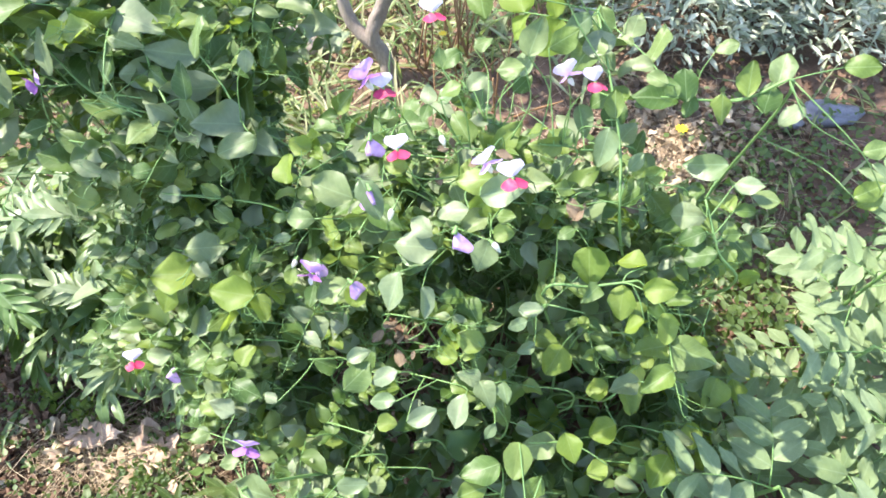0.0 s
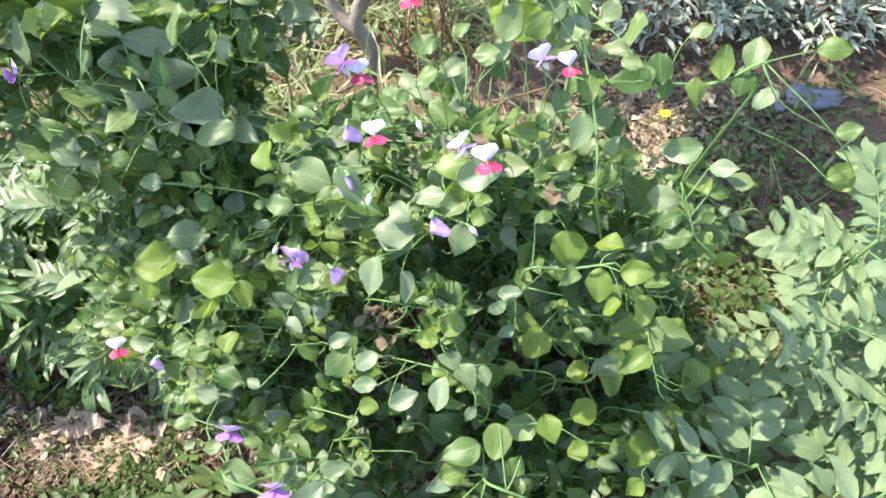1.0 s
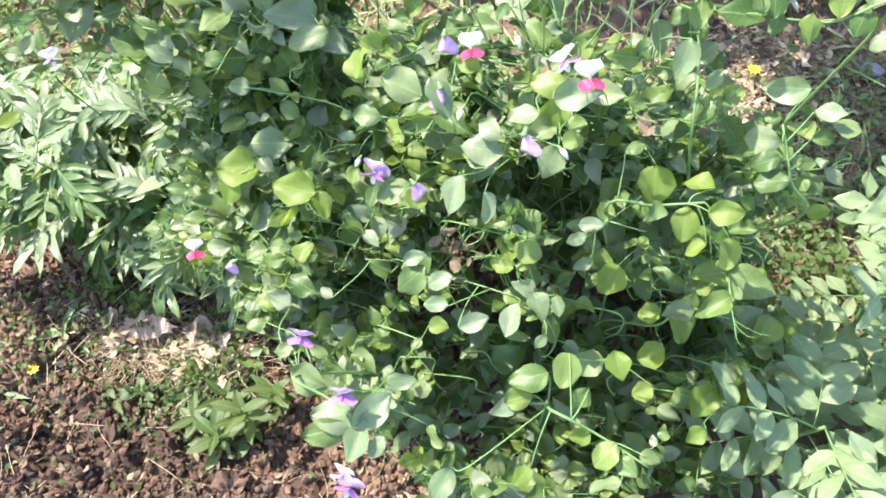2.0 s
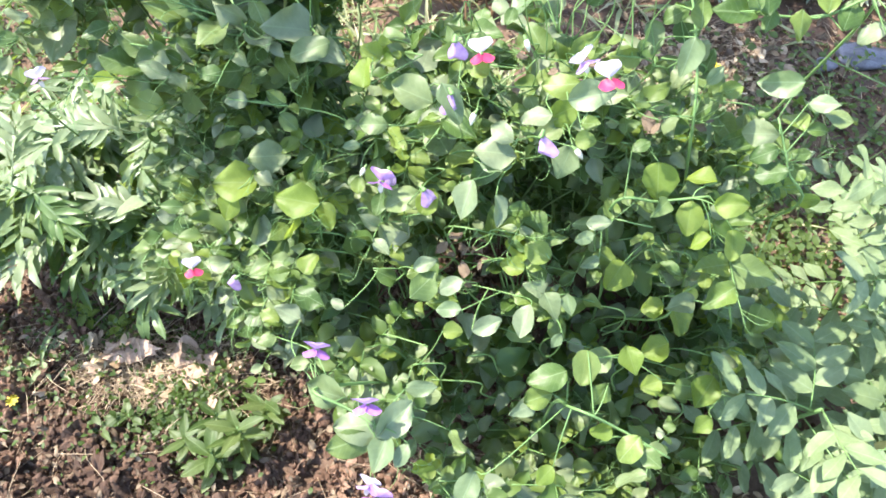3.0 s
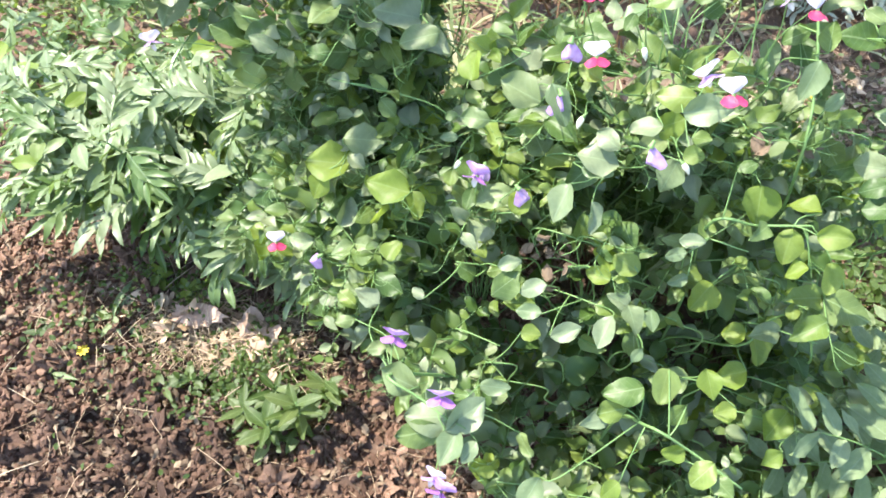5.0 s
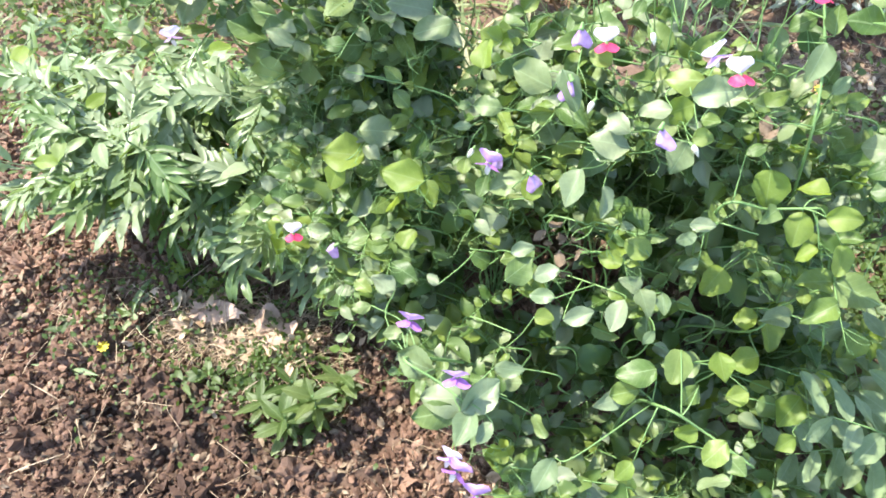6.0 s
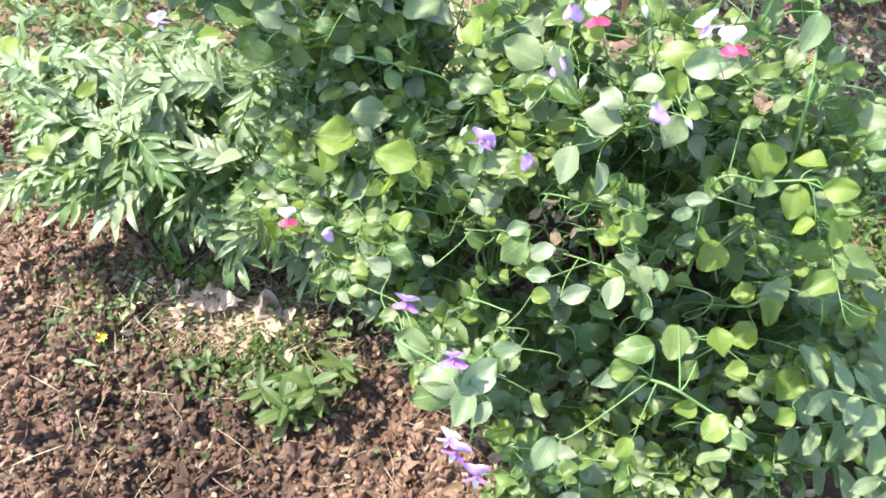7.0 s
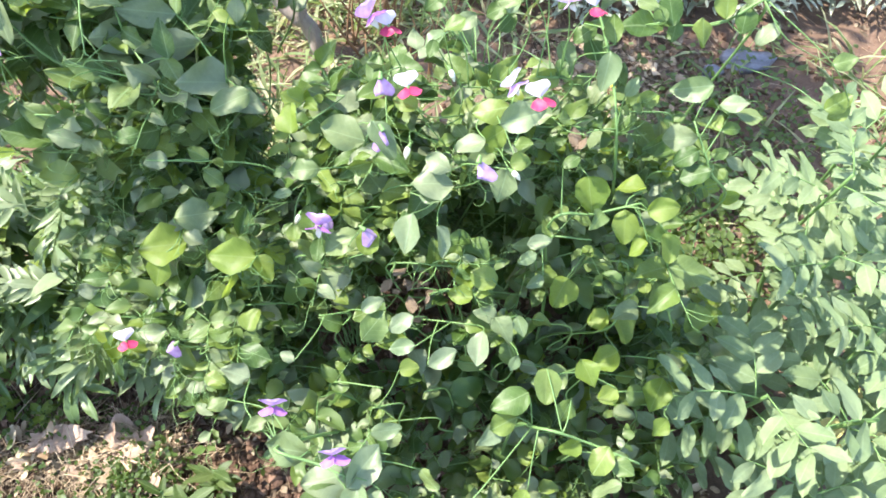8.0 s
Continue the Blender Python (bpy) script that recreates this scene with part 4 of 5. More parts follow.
def grown(points, always=False, **how):
    """A stem that rises from the nearest plant's foot and then follows the points."""
    first = Vector(points[0])
    if not always and hidden(Vector(points[-1])):
        return
    plant = nearest_plant(first.x, first.y + 0.2)
    foot = plant.location + Vector((rng.gauss(0, 0.015), rng.gauss(0, 0.015), 0))
    mid = foot.lerp(first, 0.5) + Vector((rng.gauss(0, 0.04), 0.05, 0.05))
    vine(plant, [foot, mid, *points], rng, **how)


# the thicket's outline along x: its front edge, the height there, the height of its crest
OUTLINE_X = (-0.45, -0.3, -0.1, 0.05, 0.15, 0.35, 0.48, 0.56, 0.64)
FRONT_Y = (0.82, 0.76, 0.62, 0.50, 0.42, 0.42, 0.58, 0.74, 0.84)
FRONT_Z = (0.50, 0.54, 0.58, 0.58, 0.56, 0.52, 0.40, 0.33, 0.33)
CREST_Z = (0.80, 0.87, 0.91, 0.89, 0.92, 0.94, 0.86, 0.68, 0.52)


def front(x):
    return float(np.interp(x, OUTLINE_X, FRONT_Y))


def canopy(x, y):
    """Height of the thicket's leafy surface."""
    low, high = float(np.interp(x, OUTLINE_X, FRONT_Z)), float(np.interp(x, OUTLINE_X, CREST_Z))
    if y > 0.88:
        return high - 1.6 * (y - 0.88)
    u = max(0.0, (y - front(x)) / (0.88 - front(x)))
    return low + (high - low) * u ** 1.5


def shoot(x, y, z, run, **how):
    """A shoot whose tip stands at that place."""
    b = Vector((x, y, z))
    a = b + Vector((rng.gauss(0, 0.03), 0.07, -run))
    grown([a, b - Vector((rng.gauss(0, 0.02), -0.02, 0.4 * run)), b, b + Vector((rng.gauss(0, 0.05), -0.02, 0.025))], **how)


# leafy surface, tier by tier; between its larger leaves a mass of small ones
for k in range(150):
    x = rng.uniform(-0.30, 0.60)
    y = front(x) + (0.94 - front(x)) * rng.random() ** 0.9
    z = canopy(x, y) - rng.uniform(0.0, 0.06)
    if y < 0.62 and rng.random() < 0.4:
        continue
    shoot(x, y, z, 0.24, leafy=rng.uniform(0.18, 0.28), size=rng.uniform(0.028, 0.048), gap=0.062, young=0.35 if x > 0.32 else 0.14)
for k in range(300):
    x = rng.uniform(-0.34, 0.62)
    y = front(x) + (1.0 - front(x)) * rng.random() ** 0.9
    z = canopy(x, y) - 0.05 - 0.17 * rng.random()
    if y < 0.66 and x > 0.06 and rng.random() < 0.6:
        continue
    shoot(x, y, z, 0.2, leafy=rng.uniform(0.15, 0.24), size=rng.uniform(0.022, 0.042), gap=0.048, young=0.3 if x > 0.32 else 0.12, massed=True)
# deeper leaves in its shade
for k in range(150):
    x = rng.uniform(-0.3, 0.62)
    y = front(x) + 0.06 + (1.0 - front(x)) * rng.random()
    shoot(x, y, canopy(x, y) - rng.uniform(0.12, 0.32), 0.2, leafy=0.22, size=0.046, gap=0.06, young=0.0, massed=True)
# the far side and the foot of the row
for k in range(90):
    x, y = rng.uniform(-0.3, 0.56), rng.uniform(0.95, 1.3)
    shoot(x, y, max(0.2, canopy(x, y) * rng.uniform(0.7, 1.0)), 0.22, leafy=0.26, size=0.046, gap=0.06, young=0.0, massed=True)
for k in range(26):
    x, y = rng.uniform(0.1, 0.62), rng.uniform(0.62, 0.95)
    shoot(x, y, rng.uniform(0.15, 0.42), 0.12, leafy=0.2, size=0.040, gap=0.06, young=0.1, massed=True)
for k in range(40):
    x, y = rng.uniform(0.12, 0.60), rng.uniform(0.36, 0.66)
    shoot(x, y, rng.uniform(0.08, 0.26), 0.1, leafy=0.14, size=0.036, gap=0.05, young=0.0, massed=True)
# taller, pointed growth over the cut-leaved herbs
for k in range(26):
    x = rng.uniform(-0.56, -0.08)
    y = 0.86 + 0.24 * rng.random()
    shoot(x, y, rng.uniform(0.74, 0.96) + 0.12 * max(0.0, x + 0.4), 0.22, leafy=rng.uniform(0.16, 0.24), size=rng.uniform(0.046, 0.082), gap=0.062, young=0.14, shapes=POINTED if k % 4 else LEAFLETS)
for k in range(60):
    x = rng.uniform(-0.60, -0.06)
    y = 0.86 + 0.26 * rng.random()
    shoot(x, y, rng.uniform(0.66, 0.94) + 0.12 * max(0.0, x + 0.4), 0.2, leafy=rng.uniform(0.14, 0.22), size=rng.uniform(0.024, 0.042), gap=0.045, young=0.12, shapes=POINTED, massed=True)

for points in STANDOUT:
    grown(points, always=True, leafy=0.05, gap=0.2, size=0.045, young=0.3, thick=0.0026)

SHAPES = {"Y": YOUNG, "R": ROUND, "G": WAXY}
for x, y, z, u, v, w, size, look_of in LEAVES:
    single_leaf((x, y, z), (u, v, w), size, rng, POINTED if x < -0.1 and z > 0.8 else SHAPES[look_of])
for x, y, z, kind in FLOWERS:
    pea_flower((x, y, z), kind, rng)
leaf_masses()
WITHERED = [mesh_of("withered_leaf", *FLAKES[k], LITTER) for k in range(4)]
for x, y, z in WITHERED_AT:
    for _ in range(4):
        p = Vector((x, y, z)) + Vector([rng.gauss(0, 0.014) for _ in range(3)])
        plant, q = nearest(p)
        twig("petiole", plant, q, p, 0.0009, rng)
        child("withered_leaf", rng.choice(WITHERED), plant, aim(p, (rng.gauss(0, 1), rng.gauss(0, 1), -0.6), facing(rng), rng.uniform(0.012, 0.026)), "withered reddish brown leaf")

# ---- broad beans ----
YELLOWED = mesh_of("yellowed_leaflet", *blade(0.55, 0.5, 0.2, 0.2, rng, rows=8, cols=4), YELLOW_LEAF)
BEAN_STALK = mesh_of("leaf_stalk", *tube([stalk_shape(k / 6, 0.2) for k in range(7)], 0.013, 0.006, 5), STEM)
BEAN_LABEL = "upright broad bean plant with grey-green oval leaflets"


def bean_plant(foot, tip, rng, label=BEAN_LABEL, low=0.25, size=0.07):
    plant = thing("bean_plant", (foot[0], foot[1], rise(*foot[:2])), label, "bean plant", group="broad beans")
    base = Vector(plant.location)
    line = smooth_line([base, base.lerp(Vector(tip), 0.5) + Vector((rng.gauss(0, 0.02), 0.03, 0)), tip], 8)
    child("stem", mesh_of("stem", *tube([p - base for p in line], 0.006, 0.003, 6), STEM), plant, Matrix.Translation(base))
    turn, n = rng.uniform(0, 6), len(line)
    for k, p in enumerate(line):
        if k < n * low:
            continue
        turn += 2.4 + rng.gauss(0, 0.3)
        u = k / (n - 1)
        d = Vector((math.cos(turn), math.sin(turn) - 0.25, 0.10 + 0.45 * u * u)).normalized()
        up = (Vector((0, 0, 1)) + 0.5 * OUT + Vector([rng.gauss(0, 0.2) for _ in range(3)])).normalized()
        side = d.cross(up).normalized()
        up = side.cross(d)
        reach = size * rng.uniform(1.7, 2.3)
        m = aim(p, d, up, reach)
        child("leaf_stalk", BEAN_STALK, plant, m)
        for v in (0.36, 0.66, 0.94):
            for s in (-1, 1):
                q = m @ stalk_shape(v + 0.04 * s, 0.2)
                e = (d * rng.uniform(0.45, 0.75) + side * s * (1.2 - 0.5 * v) + up * rng.uniform(-0.15, 0.1)).normalized()
                child("leaflet", rng.choice(BEAN_LEAFLETS), plant, aim(q, e, up + Vector([rng.gauss(0, 0.18) for _ in range(3)]), size * rng.uniform(0.85, 1.12)))
    return plant


rng = random.Random(5)
beans = []
for tip, size in (((0.87, 1.0, 0.60), 0.060), ((0.83, 0.87, 0.54), 0.058), ((0.90, 0.77, 0.48), 0.060), ((0.70, 0.665, 0.44), 0.066), ((0.98, 0.92, 0.50), 0.060),
                  ((1.02, 1.16, 0.54), 0.062), ((0.94, 1.14, 0.56), 0.060), ((0.89, 0.65, 0.40), 0.07), ((1.05, 0.80, 0.42), 0.066), ((1.14, 1.0, 0.46), 0.064), ((0.80, 0.56, 0.30), 0.066)):
    beans.append(bean_plant((tip[0] + 0.04, tip[1] + 0.07), tip, rng, size=size))
for at, along, size in (((0.95, 0.735, 0.21), (-0.9, -0.3, 0.1), 0.075), ((0.99, 0.72, 0.20), (0.8, -0.6, -0.1), 0.078), ((0.975, 0.76, 0.22), (0.1, 0.9, 0.2), 0.06), ((0.93, 0.70, 0.20), (-0.4, -0.6, -0.2), 0.06)):
    twig("petiole", beans[7], Vector((0.91, 0.69, 0.18)), Vector(at), 0.0015, rng)
    child("yellowed_leaflet", YELLOWED, beans[7], aim(at, along, (0.1, -0.4, 1), size), "yellowed dying leaflet")


# ---- cut-leaved herbs beside the bare earth ----
def frond(rng):
    """A leaf of length 1, cut nearly to the rib into pointed lobes."""
    pieces = [tube([stalk_shape(k / 5, 0.25) for k in range(6)], 0.012, 0.006, 4)]
    wing, f = blade(0.16, 0.6, 0.0, 0.3, rng, rows=6, cols=2)
    pieces.append(([Vector((q.x, 0.25 + 0.8 * q.y, q.z + stalk_shape(0.25 + 0.8 * q.y, 0.25).z)) for q in wing], f))
    n = rng.choice((4, 5))
    for k in range(n):
        u = 0.36 + 0.52 * k / (n - 1)
        for s in (-1, 1):
            a = s * (1.0 - 0.45 * u) + rng.gauss(0, 0.10)
            m = aim(stalk_shape(u, 0.25), (math.sin(a), math.cos(a), rng.uniform(-0.35, 0.1)), (rng.gauss(0, 0.25), 0, 1), rng.uniform(0.40, 0.56))
            v, f = rng.choice(LOBES)
            pieces.append(([m @ q for q in v], f))
    m = aim(stalk_shape(0.92, 0.25), (0, 1, -0.25), (0, 0, 1), 0.5)
    v, f = rng.choice(LOBES)
    pieces.append(([m @ q for q in v], f))
    return mesh_of("leaf", *merge(pieces), SILVER_CUT)


LOBES = [blade(rng.uniform(0.20, 0.28), rng.uniform(0.38, 0.50), rng.uniform(0.0, 0.4), rng.uniform(0.1, 0.5), rng, rows=6, cols=2, tip=0.9, wave=0.05) for _ in range(6)]
rng = random.Random(11)
FRONDS = [frond(rng) for _ in range(7)]
SPRIGS = [mesh_of("leaf", *blade(rng.uniform(0.42, 0.6), rng.uniform(0.4, 0.5), rng.uniform(0.1, 0.35), rng.uniform(0.1, 0.4), rng, rows=7), m) for m in (BEAN, PEA, PEA, PEA_YOUNG)]


def herb(at, height, spread, count, rng, leafy=0.42):
    base = Vector((*at, rise(*at)))
    plant = thing("cut_leaved_herb", base, "leafy herb with shiny silvery green, deeply cut leaves", "herb", group="cut-leaved herbs")
    for j in range(5):
        a = rng.uniform(0, 6.28)
        tip = base + Vector((math.cos(a) * spread * 0.6, math.sin(a) * spread * 0.6 - 0.03, height * rng.uniform(0.6, 1.0)))
        line = smooth_line([base, base.lerp(tip, 0.5) + Vector((0, 0, height * 0.12)), tip], 5)
        child("stem", mesh_of("stem", *tube([p - base for p in line], 0.004, 0.002, 5), STEM), plant, Matrix.Translation(base))
        for k in range(count):
            p = line[rng.randrange(4, len(line))]
            w = rng.uniform(0, 6.28)
            d = Vector((math.cos(w), math.sin(w) - 0.35, rng.uniform(-0.12, 0.55)))
            if rng.random() < leafy:
                child("leaf", rng.choice(SPRIGS), plant, aim(p, d, facing(rng, 0.4), rng.uniform(0.045, 0.08)))
            else:
                child("leaf", rng.choice(FRONDS), plant, aim(p, d, facing(rng, 0.45), rng.uniform(0.10, 0.165)))


for at, height, spread in (((-0.42, 0.99), 0.44, 0.16), ((-0.54, 0.99), 0.46, 0.18), ((-0.66, 0.96), 0.46, 0.18), ((-0.80, 0.97), 0.44, 0.16), ((-0.46, 1.06), 0.54, 0.24), ((-0.62, 1.08), 0.54, 0.24), ((-0.80, 1.02), 0.48, 0.22),
                           ((-0.95, 1.06), 0.44, 0.20), ((-0.74, 1.20), 0.50, 0.24), ((-0.31, 0.99), 0.44, 0.12), ((-0.92, 0.94), 0.38, 0.16), ((-1.08, 1.18), 0.40, 0.20), ((-0.26, 1.02), 0.5, 0.2),
                           ((-0.44, 0.93), 0.40, 0.09), ((-0.33, 0.94), 0.38, 0.08), ((-0.57, 0.95), 0.40, 0.10), ((-0.72, 0.95), 0.40, 0.11)):
    herb(at, height, spread, 6 if at[1] > 0.9 else 4, rng)


# ---- weeds on the earth ----
def weed(at, count, size, steep, label, rng, stem=0.05, shapes=WEED_LEAVES):
    base = Vector((*at, rise(*at)))
    plant = thing("weed", base, label, "weed", group="weeds")
    line = [base, base + Vector((0.005, 0, stem * 0.5)), base + Vector((0, 0.004, stem))]
    child("stem", mesh_of("stem", *tube([p - base for p in smooth_line(line, 3)], 0.003, 0.002, 5), STEM), plant, Matrix.Translation(base))
    for k in range(count):
        w = 2.4 * k + rng.gauss(0, 0.3)
        u = (k + 1) / count
        d = Vector((math.cos(w), math.sin(w), steep * (0.4 + u)))
        child("leaf", rng.choice(shapes), plant, aim(base + Vector((0, 0, stem * u)), d, (-d.x * 0.3, -d.y * 0.3, 1), size * rng.uniform(0.7, 1.15)))


rng = random.Random(3)
YOUNG_WEED = [mesh_of("leaf", *blade(0.5, 0.5, 0.2, 0.3, rng, rows=6), PEA_YOUNG) for _ in range(3)]
LANCE_WEED = "young weed with lance-shaped green leaves"
weed((-0.26, 0.58), 18, 0.062, 0.6, LANCE_WEED, rng, 0.13)
weed((-0.31, 0.54), 12, 0.065, 0.4, LANCE_WEED, rng, 0.08)
weed((-0.33, 0.62), 10, 0.06, 0.5, LANCE_WEED, rng, 0.08)
weed((-0.23, 0.65), 14, 0.058, 0.6, LANCE_WEED, rng, 0.11)
weed((-0.38, 0.57), 9, 0.055, 0.35, LANCE_WEED, rng, 0.05)
weed((-0.52, 0.60), 8, 0.05, 0.3, LANCE_WEED, rng, 0.04)
weed((-0.82, 0.53), 7, 0.085, 0.25, "flat grey-green rosette weed with narrow leaves", rng, 0.015, NARROW_LEAVES)
weed((-0.755, 0.685), 7, 0.09, 0.3, "flat grey-green rosette weed with narrow leaves", rng, 0.015, NARROW_LEAVES)
weed((-0.87, 0.60), 5, 0.05, 0.3, "small flat weed seedling", rng, 0.02)
weed((-1.15, 0.48), 5, 0.06, 0.25, "small flat weed seedling", rng, 0.01, NARROW_LEAVES)
weed((-0.70, 0.80), 12, 0.035, 0.3, "small yellow-green weed rosette beside the herbs", rng, 0.03, YOUNG_WEED)
weed((-0.62, 0.79), 12, 0.035, 0.3, "small yellow-green weed rosette beside the herbs", rng, 0.03, YOUNG_WEED)
weed((-0.56, 0.56), 6, 0.045, 0.3, "small flat weed seedling", rng, 0.012)


def small_green(r):
    k = r.random()
    cx, cy, sx, sy = (-0.40, 0.64, 0.06, 0.05) if k < 0.45 else (-0.62, 0.80, 0.12, 0.03) if k < 0.65 else (-0.65, 0.66, 0.22, 0.11)
    x, y = r.gauss(cx, sx), r.gauss(cy, sy)
    return Matrix.Translation((x, y, rise(x, y) + r.uniform(0.005, 0.045))) @ pose(0, 0, 0, r.gauss(10, 25), r.gauss(0, 25), r.uniform(0, 360)) @ Matrix.Scale(r.uniform(0.007, 0.017), 4)


SMALL = [blade(rng.uniform(0.5, 0.8), 0.5, 0.2, 0.2, rng, rows=4, cols=2) for _ in range(4)]
scatter("chickweed", SMALL, 2100, small_green, WEED, "low mat of tiny yellow-green weed leaves", "weed")


def yellow_flower(at, height, size, rng):
    base = Vector((*at, rise(*at)))
    plant = thing("yellow_flower", base, "small yellow daisy-like flower on a short stalk", "flower", group="yellow flowers")
    child("stem", mesh_of("stem", *tube([Vector((0, 0, 0)), Vector((0.004, 0, height * 0.5)), Vector((0, 0, height))], 0.0018, 0.0015, 5), STEM), plant, Matrix.Translation(base))
    for k in range(9):
        a = k * 0.698
        child("petal", YELLOW_PETAL, plant, aim(base + Vector((0, 0, height)), (math.cos(a), math.sin(a), 0.25), (0, 0, 1), size))


YELLOW_PETAL = mesh_of("petal", *blade(0.45, 0.55, 0.1, 0.1, rng, rows=4, cols=2), YELLOW)
for at, h, s in (((0.69, 1.90), 0.05, 0.020), ((-0.76, 0.585), 0.02, 0.014), ((-0.04, 2.10), 0.16, 0.016)):
    yellow_flower(at, h, s, rng)


# ---- behind the peas ----
def clump(tree, base, at, radius, count):
    """Unseen branch with leaves, added above the view to shade what lies below."""
    r = random.Random(count)
    at = Vector(at)
    child("branch", mesh_of("branch", *tube(smooth_line([(0.05, 0.14, 1.3), Vector((0.05, 0.14, 1.3)).lerp(at, 0.5) + Vector((0, 0, 0.1)), at], 4), 0.012, 0.004, 7, 0.3), BARK), tree, Matrix.Translation(base))
    pieces = []
    for _ in range(count):
        d = Vector((r.gauss(0, 1), r.gauss(0, 1), r.gauss(0, 0.7)))
        p = at + d.normalized() * radius * r.random() ** 0.4
        m = aim(p, d + Vector((r.gauss(0, 1), r.gauss(0, 1), 0)), (r.gauss(0, 0.5), r.gauss(0, 0.5), 1), r.uniform(0.05, 0.09))
        v, f = r.choice(FLAKES)
        pieces.append(([m @ q for q in v], f))
    child("crown", mesh_of("crown", *merge(pieces), GRASS), tree, Matrix.Translation(base))


def old_trunk():
    base = Vector((-0.22, 2.03, -0.03))
    tree = thing("tree", base, "slender twisted tree with two grey-brown stems", "tree")
    lines = {
        "trunk": ([(0.02, 0, 0), (0.01, 0.02, 0.08), (-0.03, 0.03, 0.17), (0.0, 0.05, 0.25), (0.05, 0.06, 0.38), (0.05, 0.08, 0.60), (0.02, 0.12, 0.95), (0.05, 0.15, 1.5)], 0.026, 0.014),
        "limb": ([(-0.02, 0.02, 0.13), (-0.10, 0.05, 0.20), (-0.14, 0.08, 0.34), (-0.17, 0.10, 0.55), (-0.22, 0.14, 0.9), (-0.24, 0.2, 1.3)], 0.020, 0.010),
    }
    for name, (pts, r0, r1) in lines.items():
        child(name, mesh_of(name, *tube(smooth_line(pts, 6), r0, r1, 12, 0.45), BARK), tree, Matrix.Translation(base))
    for a, b in (((0.05, 0.12, 1.1), (0.4, 0.3, 1.6)), ((-0.23, 0.17, 1.1), (-0.6, 0.3, 1.5)), ((0.05, 0.15, 1.45), (-0.1, 0.4, 2.0))):
        child("branch", mesh_of("branch", *tube(smooth_line([a, (Vector(a) + Vector(b)) / 2 + Vector((0, 0, 0.06)), b], 4), 0.012, 0.005, 8, 0.3), BARK), tree, Matrix.Translation(base))
    # unseen leaf clumps above the view; the first three are added to shade earth and peas
    clump(tree, base, (0.24, -0.24, 1.62), 0.22, 700)
    clump(tree, base, (0.24, -0.02, 1.78), 0.24, 700)
    clump(tree, base, (-0.53, -0.98, 1.78), 0.25, 120)
    clump(tree, base, (-0.45, 0.35, 1.75), 0.32, 400)
    clump(tree, base, (0.05, 0.4, 2.05), 0.4, 400)


old_trunk()
log = new("fallen_branch", mesh_of("fallen_branch", *tube(smooth_line([(-0.95, 2.42, 0.05), (-0.78, 2.30, 0.04), (-0.60, 2.20, 0.04), (-0.44, 2.10, 0.03)], 5), 0.045, 0.028, 10, 0.4), BARK))
tagged(log, "weathered grey-brown branch lying on the grass", "branch")

rng = random.Random(8)


def stalk_clump(at, count, height, label, rng):
    base = Vector((*at, rise(*at)))
    plant = thing("dry_stalks", base, label, "dry plant", group="dry stalks")
    for _ in range(count):
        o = Vector((rng.gauss(0, 0.05), rng.gauss(0, 0.05), 0))
        t = o + Vector((rng.gauss(0, 0.06), rng.gauss(0, 0.05), height * rng.uniform(0.6, 1.1)))
        child("stalk", mesh_of("stalk", *tube(smooth_line([o, (o + t) / 2 + Vector((rng.gauss(0, 0.02), 0, 0)), t], 3), 0.004, 0.0025, 5), DRY_STEM), plant, Matrix.Translation(base))


stalk_clump((-0.02, 2.12), 18, 0.34, "clump of upright reddish brown dry stalks", rng)
stalk_clump((0.12, 1.98), 12, 0.20, "clump of reddish dry stalks with withered leaves", rng)
stalk_clump((0.50, 1.55), 8, 0.15, "clump of reddish dry stalks with withered leaves", rng)


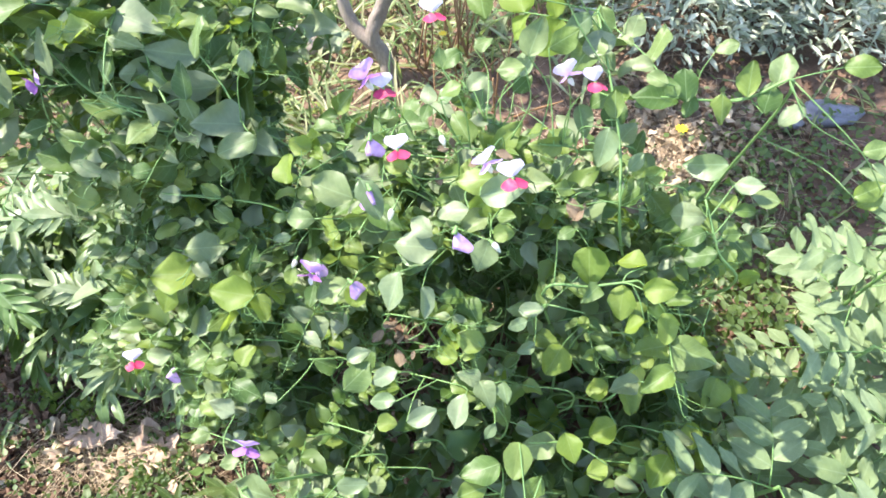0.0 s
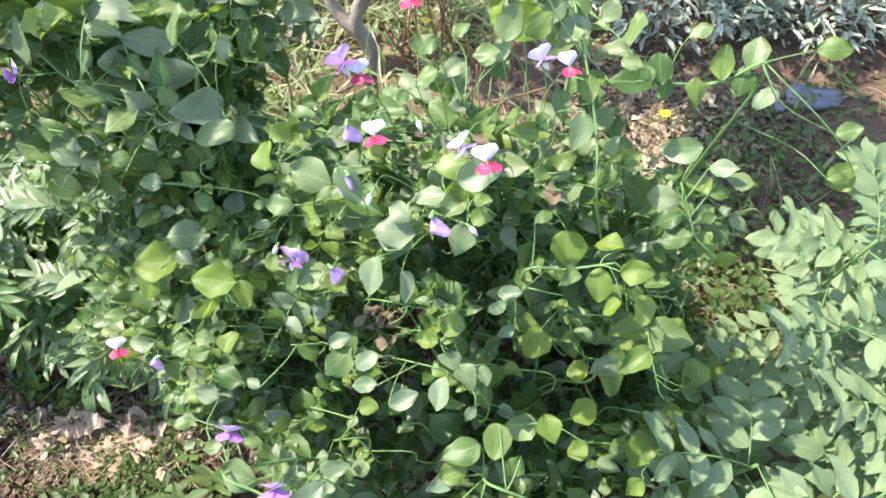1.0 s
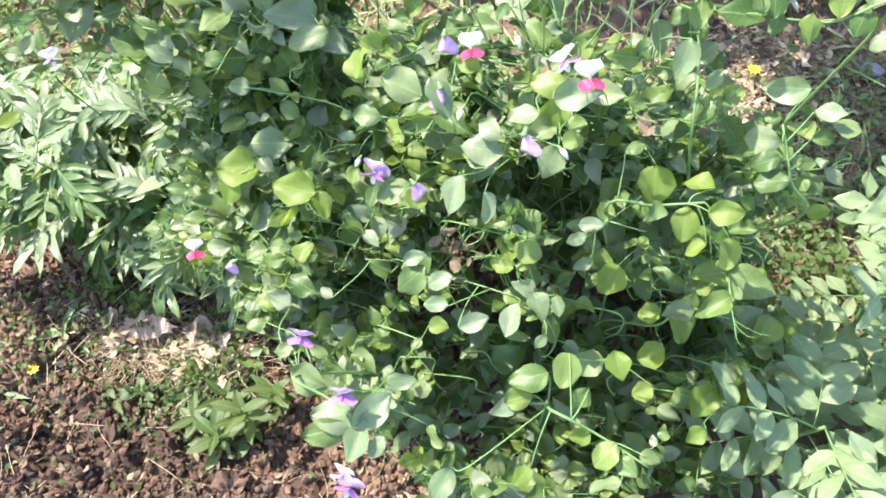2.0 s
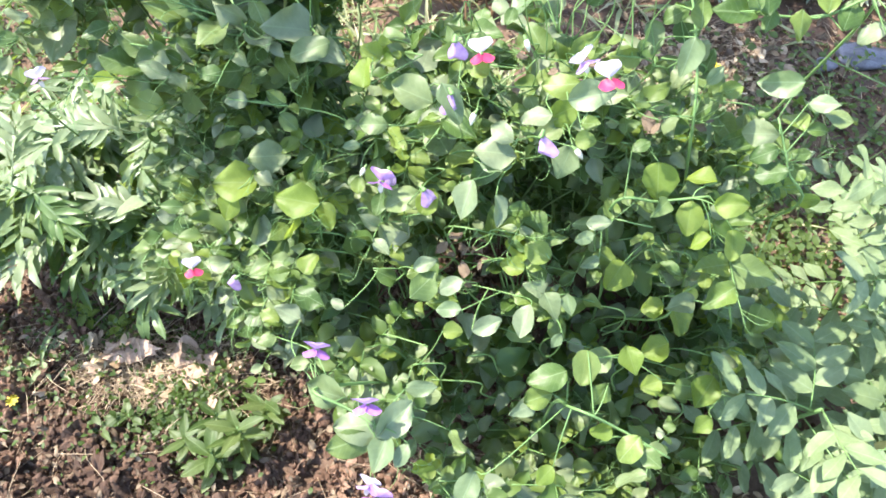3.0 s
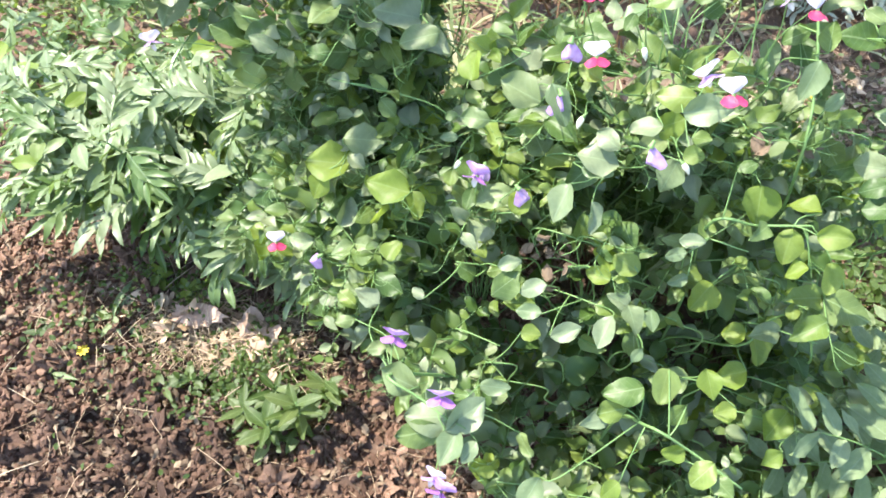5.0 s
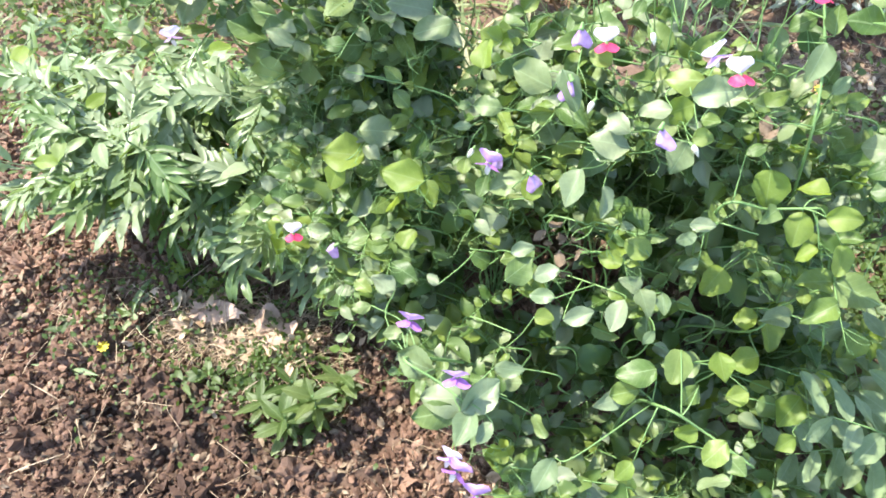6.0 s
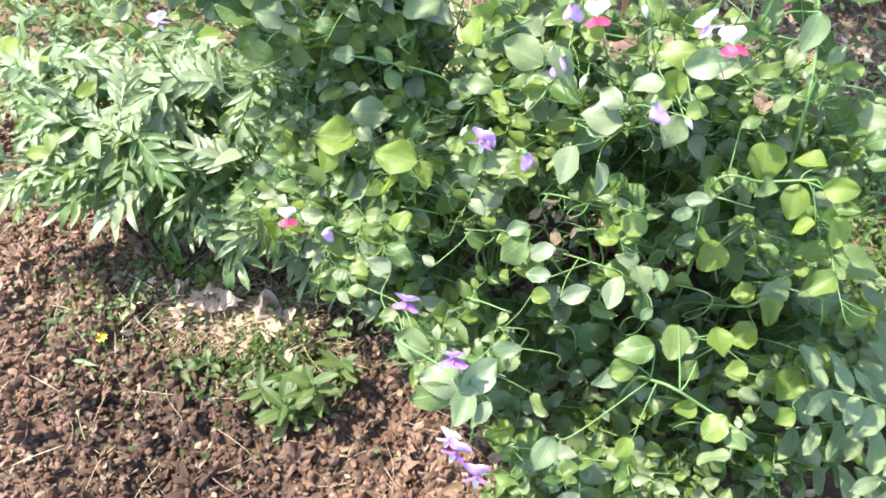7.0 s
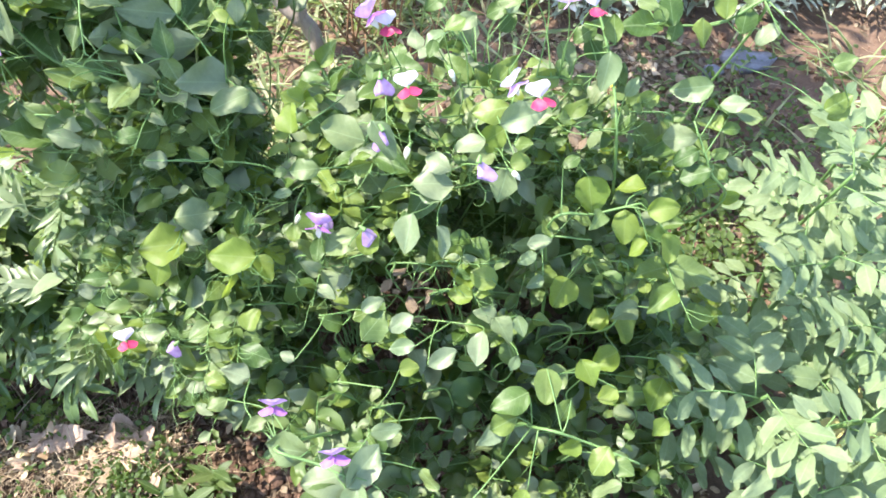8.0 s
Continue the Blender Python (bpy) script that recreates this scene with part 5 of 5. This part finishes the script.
def grey_shrub(at, radius, height, count, label, r):
    base = Vector((*at, rise(*at)))
    plant = thing("grey_shrub", base, label, "shrub", group="grey shrubs")
    pieces = []
    for _ in range(count):
        a, q = r.uniform(0, 6.28), r.random() ** 0.5
        p = Vector((math.cos(a) * q * radius, math.sin(a) * q * radius, height * (0.15 + 0.85 * r.random() * (1 - 0.75 * q * q))))
        m = aim(p, (math.cos(a) * q + r.gauss(0, 0.5), math.sin(a) * q + r.gauss(0, 0.5), r.uniform(-0.2, 1.1)), (r.gauss(0, 0.5), r.gauss(0, 0.5), 1), r.uniform(0.03, 0.075))
        v, f = r.choice(LANCES)
        pieces.append(([m @ w for w in v], f))
    for _ in range(8):
        a, q = r.uniform(0, 6.28), r.random() * radius * 0.7
        child("stem", mesh_of("stem", *tube(smooth_line([(0, 0, 0), (math.cos(a) * q * 0.5, math.sin(a) * q * 0.5, height * 0.4), (math.cos(a) * q, math.sin(a) * q, height * 0.8)], 3), 0.008, 0.003, 5), BARK), plant, Matrix.Translation(base))
    child("foliage", mesh_of("foliage", *merge(pieces), SHRUB), plant, Matrix.Translation(base))


for at, radius, height in (((0.72, 2.62), 0.40, 0.32), ((1.15, 2.68), 0.42, 0.34), ((1.62, 2.76), 0.45, 0.36), ((0.55, 3.05), 0.42, 0.36), ((1.0, 3.15), 0.5, 0.40), ((1.55, 3.25), 0.5, 0.42), ((2.1, 3.1), 0.45, 0.38), ((1.2, 3.8), 0.6, 0.45), ((2.0, 3.8), 0.6, 0.45)):
    grey_shrub(at, radius, height, 2300, "low silvery grey shrub with narrow leaves", rng)


def stone(at, size, label, r):
    v, f = lump(r, 3, 0.10)
    ob = new("stone", mesh_of("stone", [Vector((q.x * size[0], q.y * size[1], q.z * size[2])) for q in v], f, STONE))
    ob.matrix_basis = Matrix.Translation((*at, rise(*at) + size[2] * 0.25))
    return tagged(ob, label, "stone", group="stones")


stone((1.14, 2.08), (0.18, 0.09, 0.08), "smooth bluish grey stone half sunk in the earth", rng)
stone((1.02, 2.02), (0.06, 0.05, 0.04), "small bluish grey stone on the earth", rng)
stone((-0.62, 2.35), (0.1, 0.07, 0.05), "small bluish grey stone on the earth", rng)


def dark_weed(r):
    k = r.random()
    # the middle patch stands in for shade on the earth between peas and beans
    x, y = (r.gauss(1.02, 0.22), r.gauss(1.72, 0.2)) if k < 0.2 else (r.gauss(0.80, 0.14), r.gauss(1.2, 0.2)) if k < 0.5 else (r.gauss(-1.35, 0.3), r.gauss(1.55, 0.25))
    return Matrix.Translation((x, y, rise(x, y) + r.uniform(0.0, 0.10))) @ pose(0, 0, 0, r.gauss(20, 30), r.gauss(0, 25), r.uniform(0, 360)) @ Matrix.Scale(r.uniform(0.012, 0.03), 4)


scatter("low_herbs", SMALL, 5500, dark_weed, WEED, "low dark green mat of small-leaved herbs, partly standing in for shade", "weed")
